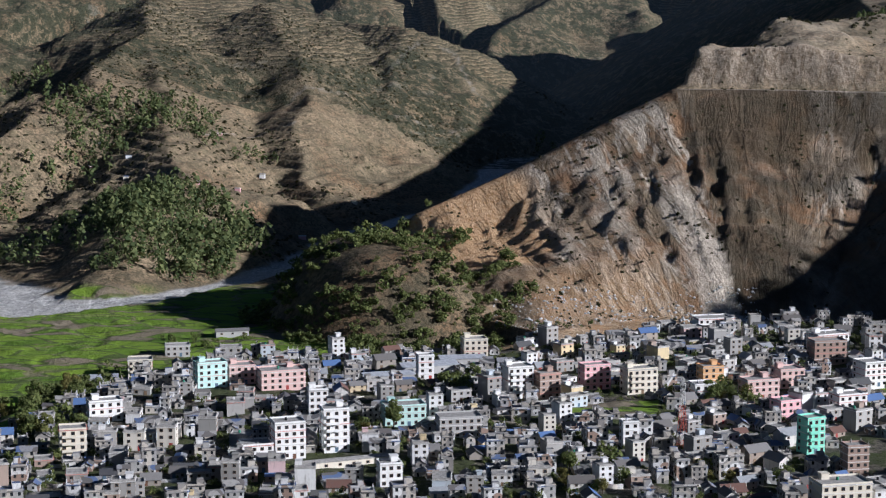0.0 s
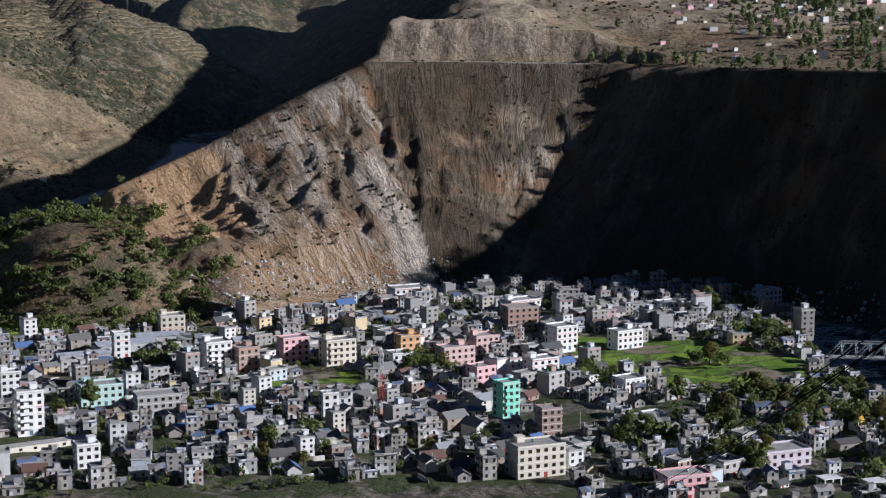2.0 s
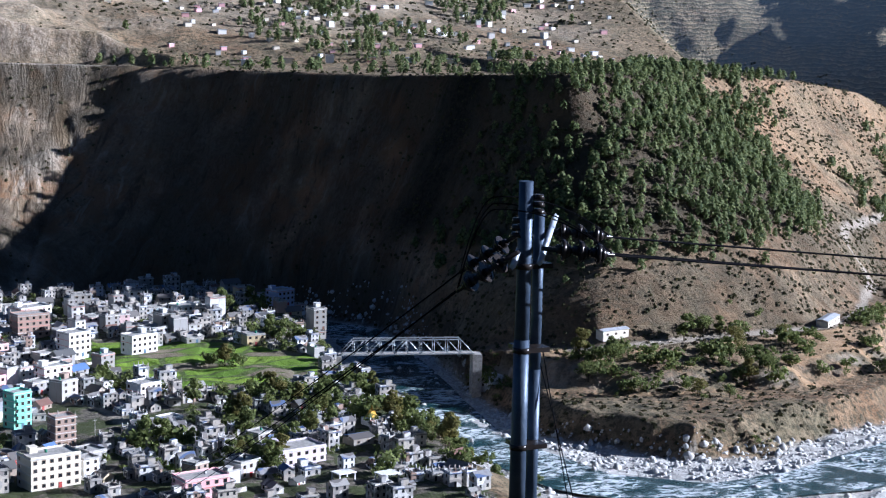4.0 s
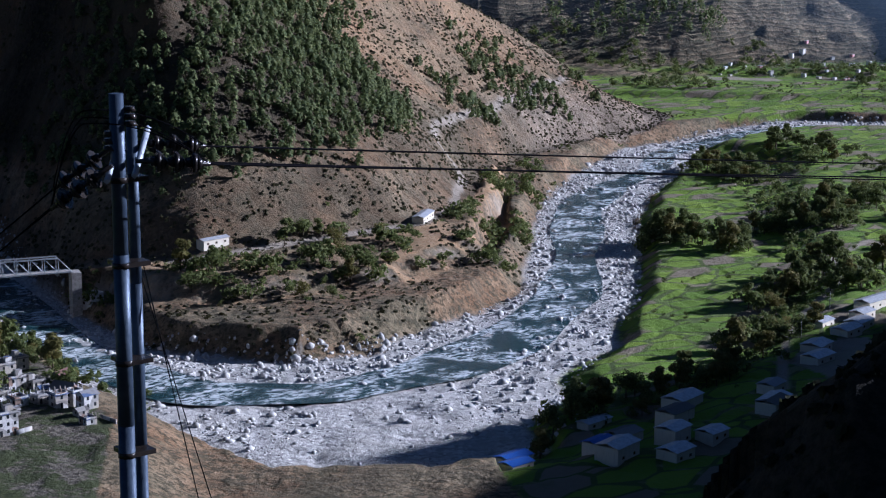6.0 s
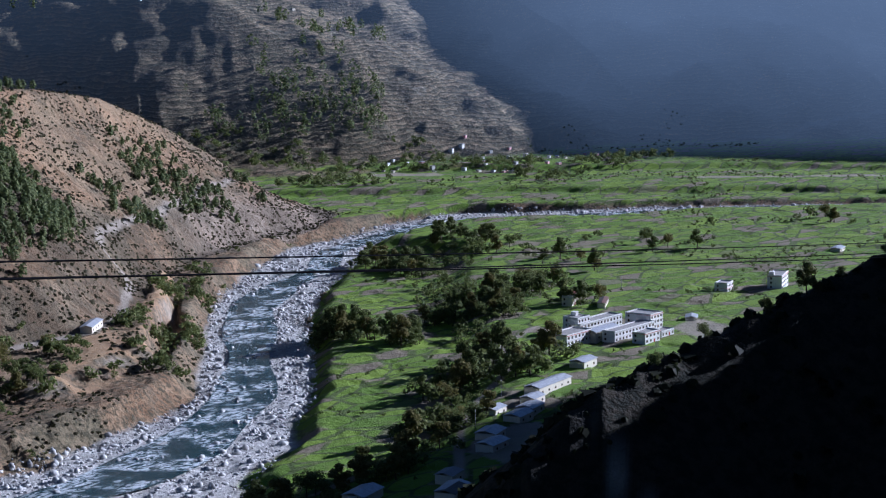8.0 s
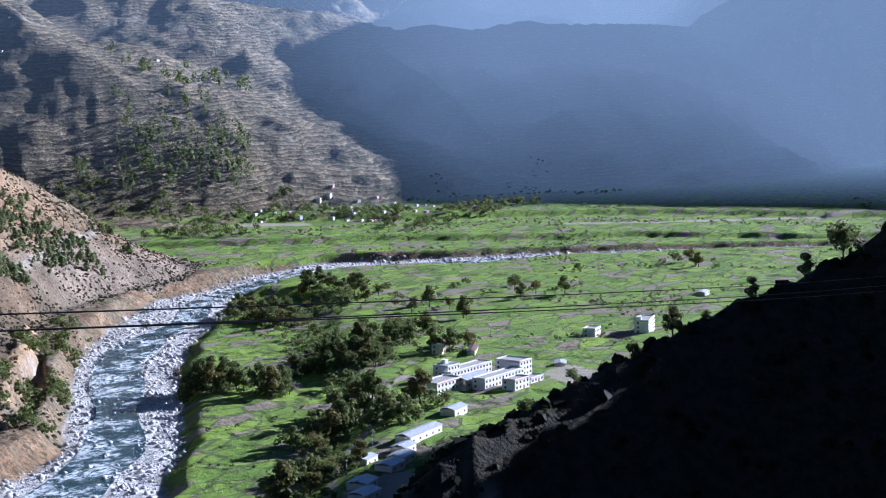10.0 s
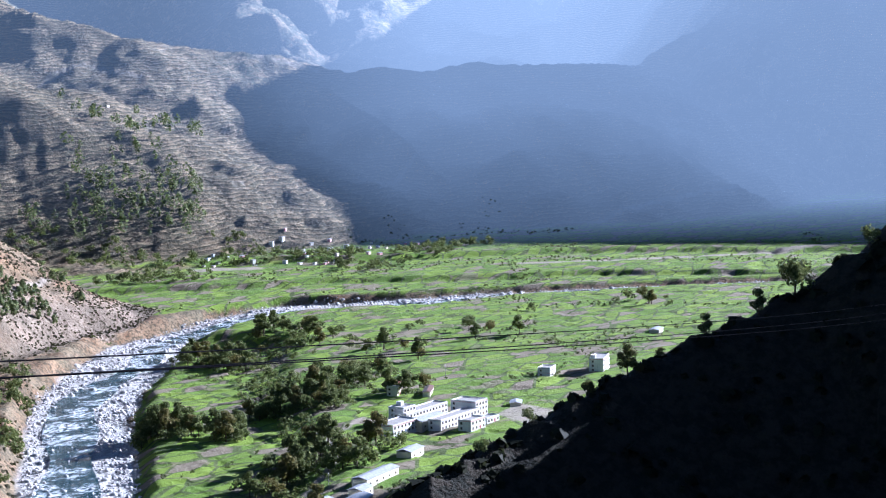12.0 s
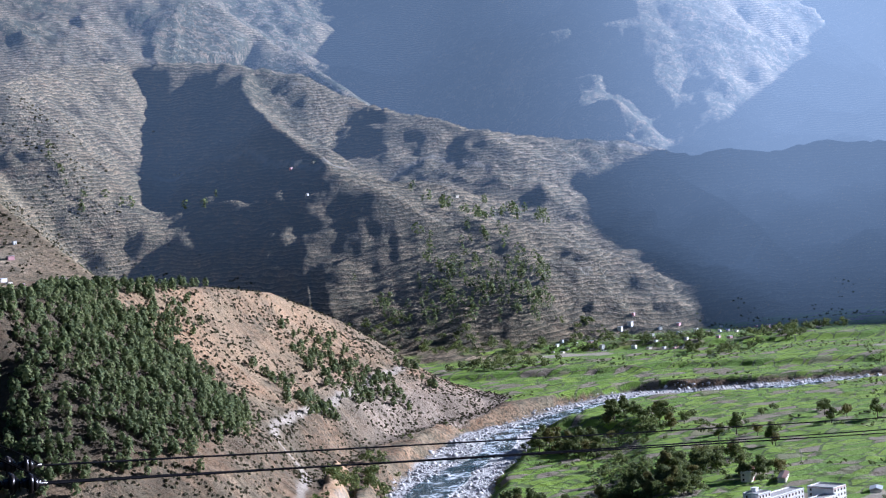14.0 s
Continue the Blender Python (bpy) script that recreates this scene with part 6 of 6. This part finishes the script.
m = (dw[0] > dw[1][0] * 0.9) | (rs.rand(len(X)) < 0.22)
X, Y = keep(m, X, Y)
S = 0.55 + 4.0 * rs.rand(len(X)) ** 6 + 1.1 * rs.rand(len(X))
spread("boulders", "pale grey river boulders lining the water", "boulders", [q[0] for q in STONES], [q[1] for q in STONES], X, Y, S, STONE, (0.55, 0.85), 0.08, 23)
X, Y, rs = throw(1500, 30, 200, 1010, 1120, 24)
m = pick("face", X, Y) * step01(0.4, 0.1, pick("t", X, Y)) > 0.5
X, Y = keep(m, X, Y)
spread("rubble", "fallen blocks at the foot of the landslide", "rubble", [q[0] for q in STONES], [q[1] for q in STONES], X, Y, 0.6 + 2.4 * rs.rand(len(X)) ** 3, STONE, (0.7, 0.6), 0.1, 25)

# ---- bridge ----
def truss_bridge():
    a, b = Vector((346, 842, -2.2)), Vector((414, 823.5, -2.2))
    L, n, W, Ht = (b - a).length, 10, 5.6, 7.6
    br = new("truss_bridge")
    tagged(br, "grey steel truss road bridge over the river", "bridge")
    br.matrix_basis = pose(a.x, a.y, a.z, 0, 0, math.degrees(math.atan2(b.y - a.y, b.x - a.x)))
    bm = bmesh.new()
    box(bm, -1, L + 1, -W / 2, W / 2, -0.5, 0)
    part("deck", bm, SLAB, br)
    q = L / n
    for y in (-W / 2 - 0.25, W / 2 + 0.25):
        for za, x0, x1, name in ((0.0, 0, L, "bottom_chord"), (Ht, q, L - q, "top_chord")):
            bm = bmesh.new()
            box(bm, x0, x1, y - 0.24, y + 0.24, za - 0.3, za + 0.3)
            part(name, bm, STEEL, br)
        for k in range(n + 1):
            if 0 < k < n:
                bm = bmesh.new()
                tube(bm, (k * q, y, 0.3), (k * q, y, Ht - 0.3), 0.17, 0.17, 4)
                part("upright", bm, STEEL, br)
            if k < n:
                p0, p1 = (k * q, 0.0), ((k + 1) * q, Ht)
                if k >= n // 2:
                    p0, p1 = (k * q, Ht), ((k + 1) * q, 0.0)
                if k == 0:
                    p0, p1 = (0, 0.0), (q, Ht)
                bm = bmesh.new()
                tube(bm, (p0[0], y, p0[1]), (p1[0], y, p1[1]), 0.19, 0.19, 4)
                part("diagonal", bm, STEEL, br)
    for k in range(1, n):
        bm = bmesh.new()
        tube(bm, (k * q, -W / 2, Ht), (k * q, W / 2, Ht), 0.14, 0.14, 4)
        part("top_brace", bm, STEEL, br)
    for x in (-2.0, L + 2.0):
        bm = bmesh.new()
        box(bm, x - 2.5, x + 2.5, -W / 2 - 1.5, W / 2 + 1.5, -26, -0.5)
        part("abutment", bm, SLAB, br, "stone-grey concrete abutment")

truss_bridge()

# ---- east bank and valley floor buildings ----
def flat(x, y, w, d, n, tint, rz, roof="", label="", name="house"):
    ob = block_house(name, label or "%s house of %d storeys in the valley fields" % (WORDS[tint], n), w, d, n, TINTS[tint], max(2, round(w / 3.6)), max(1, round(d / 4.5)), roof, pick_house, group="houses of the valley")
    settle(ob, x, y, rz)

flat(424, 820, 9, 7, 2, "white", 16, "", "white two-storey house at the bridge end")
# the school: blocks along and across one axis, from its middle
SCHOOL = [(8, 24, 46, 10, 2, ""), (31, 3, 14, 18, 3, ""), (1, -5, 44, 9, 2, ""), (-36, 12, 26, 13, 2, ""), (-6, 28, 13, 11, 3, "stair"), (-10, -24, 16, 9, 2, ""), (13, -21, 14, 8, 1, "")]
for u, v, w, d, n, roof in SCHOOL:
    c, q = math.cos(radians(2)), math.sin(radians(2))
    flat(868 + u * c - v * q, 602 + u * q + v * c, w, d, n, "white", 2, roof, "white school block of %d storeys in the fields" % n, "school_block")
FARM_SHEDS = [
        (856, 608, 26, 10, 5, "pale", "school hall with a pale blue tin roof", 2), (780, 566, 16, 9, 4, "pale", "white house with a tin roof", 10), (720, 545, 34, 9, 4, "pale", "long shed with a pale tin roof", 8),
        (675, 522, 14, 9, 3.5, "pale", "small shed with a pale tin roof", 12), (658, 516, 15, 9, 3.5, "pale", "small shed with a pale tin roof", 12), (664, 536, 12, 8, 3.5, "pale", "small shed with a pale tin roof", 12),
        (690, 532, 12, 8, 3.5, "pale", "small shed with a pale tin roof", 10), (623, 505, 14, 10, 3.5, "pale", "yard shed with a white tin roof", 18), (607, 491, 15, 9, 3.5, "pale", "yard shed with a white tin roof", 10)]
RIVERSIDE_SHEDS = [
        (414, 472, 11, 7, 3.2, "blue", "roadside hut with a blue tin roof", 5), (495, 470, 15, 9, 6, "dark", "two-storey house with a dark sheet roof", 12), (465, 468, 13, 9, 5, "dark", "house with a dark sheet roof", 8),
        (440, 446, 15, 10, 5.5, "pale", "house with a tin roof in shade", 14), (456, 432, 12, 9, 4, "pale", "house with a tin roof in shade", 10), (530, 450, 14, 9, 5, "dark", "house with a dark sheet roof", 16),
        (480, 500, 15, 6, 3, "pale", "low shed with a tin roof", 8), (423, 484, 13, 8, 4, "blue", "cream house with a blue tin roof by the lane", 8), (470, 447, 12, 9, 6, "pale", "two-storey house with a tin roof in shade", 14), (484, 440, 11, 8, 3.5, "pale", "shed with a tin roof in shade", 10), (446, 462, 12, 7, 5, "blue", "house with a blue tin roof in shade", 12), (516, 486, 17, 10, 6, "pale", "two-storey house with a tin roof in shade", 14), (533, 452, 16, 9, 5, "pale", "house with a tin roof in shade", 20), (552, 470, 11, 8, 4, "dark", "house with a dark sheet roof in shade", 16), (940, 598, 12, 7, 3, "pale", "white vaulted shed in the fields", 30), (950, 673, 26, 5, 3, "dark", "long grey wall-like building", 30),
        (955, 705, 13, 8, 4, "brick", "red-brown farmhouse among trees", 20), (1271, 672, 16, 8, 3, "pale", "white field shed in the valley", 15), (643, 820, 26, 7, 3.5, "pale", "long white roadside shed", 38), (492, 811, 18, 6, 3.5, "pale", "pale roadside hut under trees", 10)]
for x, y, w, d, h, roof, label, rz in FARM_SHEDS + RIVERSIDE_SHEDS:
    roofs = dict(pale=TIN, blue=BLUE, dark=SLATE, brick=RED)
    settle(shed("shed", label, w, d, h, TINTS["cream"] if roof != "brick" else COTTAGE, roofs[roof]), x, y, rz)
flat(1086, 620, 26, 10, 3, "white", 20, "stair", "white house of three storeys in the fields")
flat(1052, 643, 14, 9, 2, "white", 15, "")
flat(935, 690, 9, 7, 2, "cream", 20, "")

# small houses of the upper village and of the village up the valley
def small_house(tint, roof, w, d, h):
    ob = new("village_house")
    tagged(ob, "small %s village house on the hillside" % WORDS[tint], "house", "houses of the hill villages")
    bm = bmesh.new()
    box(bm, -w / 2, w / 2, -d / 2, d / 2, -3, h)
    part("wall", bm, TINTS[tint], ob)
    bm = bmesh.new()
    box(bm, -w / 2 - 0.5, w / 2 + 0.5, -d / 2 - 0.5, d / 2 + 0.5, h + 0.005, h + 0.4)
    part("roof", bm, roof, ob)
    return ob

SMALL = [small_house("white", TIN, 9, 6, 4), small_house("cream", SLATE, 8, 6, 3.4), small_house("white", SLAB, 7, 7, 6), small_house("pink", TIN, 8, 6, 4)]
begun = set()
for n, x0, x1, y0, y1 in ((230, 400, 840, 1270, 1650), (10, 300, 480, 1380, 1560), (90, 1480, 1800, 1200, 1400), (14, -420, -60, 1500, 1900), (8, 1500, 1800, 1700, 2300)):
    for k in range(n):
        x, y = grow.uniform(x0, x1), grow.uniform(y0, y1)
        if not free(x, y, 5) or (x > 1400 and y < 1500 and not 1985 < math.hypot(x, y) < 2175):
            continue
        TAKEN.append((x, y, 5))
        ob = grow.choice(SMALL)
        if ob in begun:
            ob = copy_thing(ob, Matrix())
        else:
            begun.add(ob)
        ob.scale = (1, 1, 1)
        settle(ob, x, y, grow.uniform(-15, 25), grow.uniform(0.42, 0.75))
for k in range(9):  # a row of low white houses on the road at the brink
    ob = copy_thing(SMALL[k % 4], Matrix())
    x, y = 440 + 30 * k, 1262 - 8 * k
    ob.scale = (1, 1, 1)
    settle(ob, x, y, -20, 0.9)

# ---- the poles beside the camera, with insulators and lines ----
def poles():
    paint = plain("pole_paint", (0.045, 0.065, 0.10), (0.075, 0.10, 0.14), 0.45, 3.0, 0.3)
    black = plain("porcelain", (0.012, 0.010, 0.010), (0.03, 0.025, 0.022), 0.25)
    pale = plain("angle_iron", (0.30, 0.34, 0.40), (0.42, 0.46, 0.52), 0.5, 4.0, 0.3)
    p = new("power_pole")
    tagged(p, "blue-grey steel twin power pole with insulators on the hillside", "power pole")
    front, back = Vector((10.42, 19.36, 0)), Vector((10.73, 19.56, 0))
    for c, top, r, n in ((front, 182.72, 0.094, "pole_tube"), (back, 182.28, 0.072, "pole_tube")):
        z0 = height(c.x, c.y) - 0.6
        bm = bmesh.new()
        tube(bm, (c.x, c.y, z0), (c.x, c.y, top - 4.2), r * 1.25, r * 1.12, 20)
        tube(bm, (c.x, c.y, top - 4.25), (c.x, c.y, top - 2.0), r * 1.12, r * 1.05, 20)
        tube(bm, (c.x, c.y, top - 2.05), (c.x, c.y, top), r, r * 0.96, 20)
        part(n, bm, paint, p)
    for z in (181.62, 180.55, 179.3, 178.1):
        bm = bmesh.new()
        tube(bm, (front.x, front.y, z), (front.x, front.y, z + 0.07), 0.115, 0.115, 18)
        box(bm, front.x - 0.02, back.x + 0.05, front.y - 0.1, back.y + 0.12, z + 0.005, z + 0.065)
        part("clamp", bm, black, p)
    view = Vector((front.x, front.y, 0)).normalized()
    side = Vector((view.y, -view.x, 0))
    mid = (front + back) / 2
    # two crossarms running away from the eye
    for o, z in ((0.20, 181.98), (-0.13, 181.92)):
        bm = bmesh.new()
        c0, c1 = mid + side * (o - 0.10) - view * 0.6, mid + side * (o + 0.10) + view * 0.6
        tube(bm, (c0.x, c0.y, z - 0.22), (c1.x, c1.y, z + 0.22), 0.04, 0.04, 4)
        part("crossarm", bm, pale, p)
    ends = []
    def string(a, b):
        a, b = Vector(a), Vector(b)
        bm = bmesh.new()
        tube(bm, a, b, 0.03, 0.03, 6)
        d = b - a
        for k in range(3):
            c = a + d * (0.30 + 0.24 * k)
            tube(bm, c - d.normalized() * 0.02, c + d.normalized() * 0.035, 0.135, 0.115, 14)
            tube(bm, c + d.normalized() * 0.035, c + d.normalized() * 0.10, 0.115, 0.05, 10)
            tube(bm, c - d.normalized() * 0.09, c - d.normalized() * 0.02, 0.05, 0.06, 8)
        part("insulator_string", bm, black, p, smooth=False)
    for k, (o, z) in enumerate(((-0.5, 181.93), (0.0, 181.88), (0.5, 182.02))):
        c = mid + view * o
        a = c + side * 0.12
        b = c + side * 1.02
        string((a.x, a.y, z), (b.x, b.y, z - 0.06))
        ends.append(("right", Vector((b.x, b.y, z - 0.06))))
        a, b = c - side * 0.16, c - side * 0.92 + view * 0.3
        string((a.x, a.y, z - 0.05), (b.x, b.y, z - 0.62))
        ends.append(("left", Vector((b.x, b.y, z - 0.62))))
    for o, z in ((0.16, 182.42), (-0.10, 182.12)):
        bm = bmesh.new()
        c = front + side * o
        for k in range(3):
            tube(bm, (c.x, c.y, z + 0.09 * k - 0.1), (c.x, c.y, z + 0.09 * k - 0.04), 0.10 - 0.015 * k, 0.06, 12)
        part("pin_insulator", bm, black, p)
    wire = plain("aluminium_wire", (0.004, 0.004, 0.005), (0.009, 0.009, 0.010), 1.0)
    wire.node_tree.nodes["Principled BSDF"].inputs["Specular IOR Level"].default_value = 0.0
    def line(name, a, b, sag, r, n=30, parent=None, label=""):
        c = bpy.data.curves.new(name, "CURVE")
        c.dimensions, c.bevel_depth, c.bevel_resolution = "3D", r, 1
        s = c.splines.new("POLY")
        s.points.add(n)
        for k in range(n + 1):
            t = k / n
            t = t * t if b.length > 100 and r < 0.03 and (b - a).length > 100 else t
            q = a.lerp(b, t)
            s.points[k].co = (q.x, q.y, q.z - 4 * sag * t * (1 - t), 1)
        c.materials.append(wire)
        ob = new(name, c)
        ob.parent = parent
        if label:
            tagged(ob, label, "power line")
        return ob
    far_r = [Vector((238, 77, 155.6)), Vector((239, 75, 154.9)), Vector((240, 79, 156.2))]
    far_l = [Vector((58, 226, 117)), Vector((60, 229, 115)), Vector((62, 232, 118))]
    i = j = 0
    for sd, e in ends:
        if sd == "right":
            line("power_line", e, far_r[i], 1.0, 0.015, 60, None, "dark power line slung across the valley")
            i += 1
        else:
            line("power_line", e, far_l[j], 2.0, 0.011, 60, None, "dark power line running down to the town")
            j += 1
    # jumper loops on the pole
    for k in range(3):
        l, r = ends[2 * k + 1][1], ends[2 * k][1]
        top = Vector((front.x, front.y, 182.35 + 0.08 * k)) - side * 0.1
        line("jumper", l, top - side * 0.3, -0.22, 0.009, 14, p)
        line("jumper", top - side * 0.3, r, -0.16, 0.009, 14, p)
    # stays with their insulators
    for gx, gy, h in ((14.6, 20.6, 181.0), (13.4, 17.2, 180.6)):
        foot = Vector((gx, gy, height(gx, gy)))
        line("stay_wire", Vector((back.x, back.y, h)), foot, 0.05, 0.007, 8, p)
        c = Vector((back.x, back.y, h)).lerp(foot, 0.55)
        bm = bmesh.new()
        d = (foot - c).normalized()
        tube(bm, c, c + d * 0.16, 0.05, 0.06, 8)
        part("stay_insulator", bm, black, p)

poles()

def line_pole(x, y, h, label="grey wooden line pole among the fields"):
    p = new("line_pole")
    tagged(p, label, "pole", "line poles")
    bm = bmesh.new()
    tube(bm, (0, 0, -1), (0, 0, h), 0.16, 0.10, 7)
    part("shaft", bm, SLAB, p)
    bm = bmesh.new()
    box(bm, -1.0, 1.0, -0.06, 0.06, h - 0.9, h - 0.75)
    part("crossarm", bm, SLAB, p)
    settle(p, x, y, 20)

for x, y in ((700, 560), (640, 528), (180, 700), (210, 660), (60, 700), (0, 930), (-100, 940), (1010, 700)):
    line_pole(x, y, 9.5)
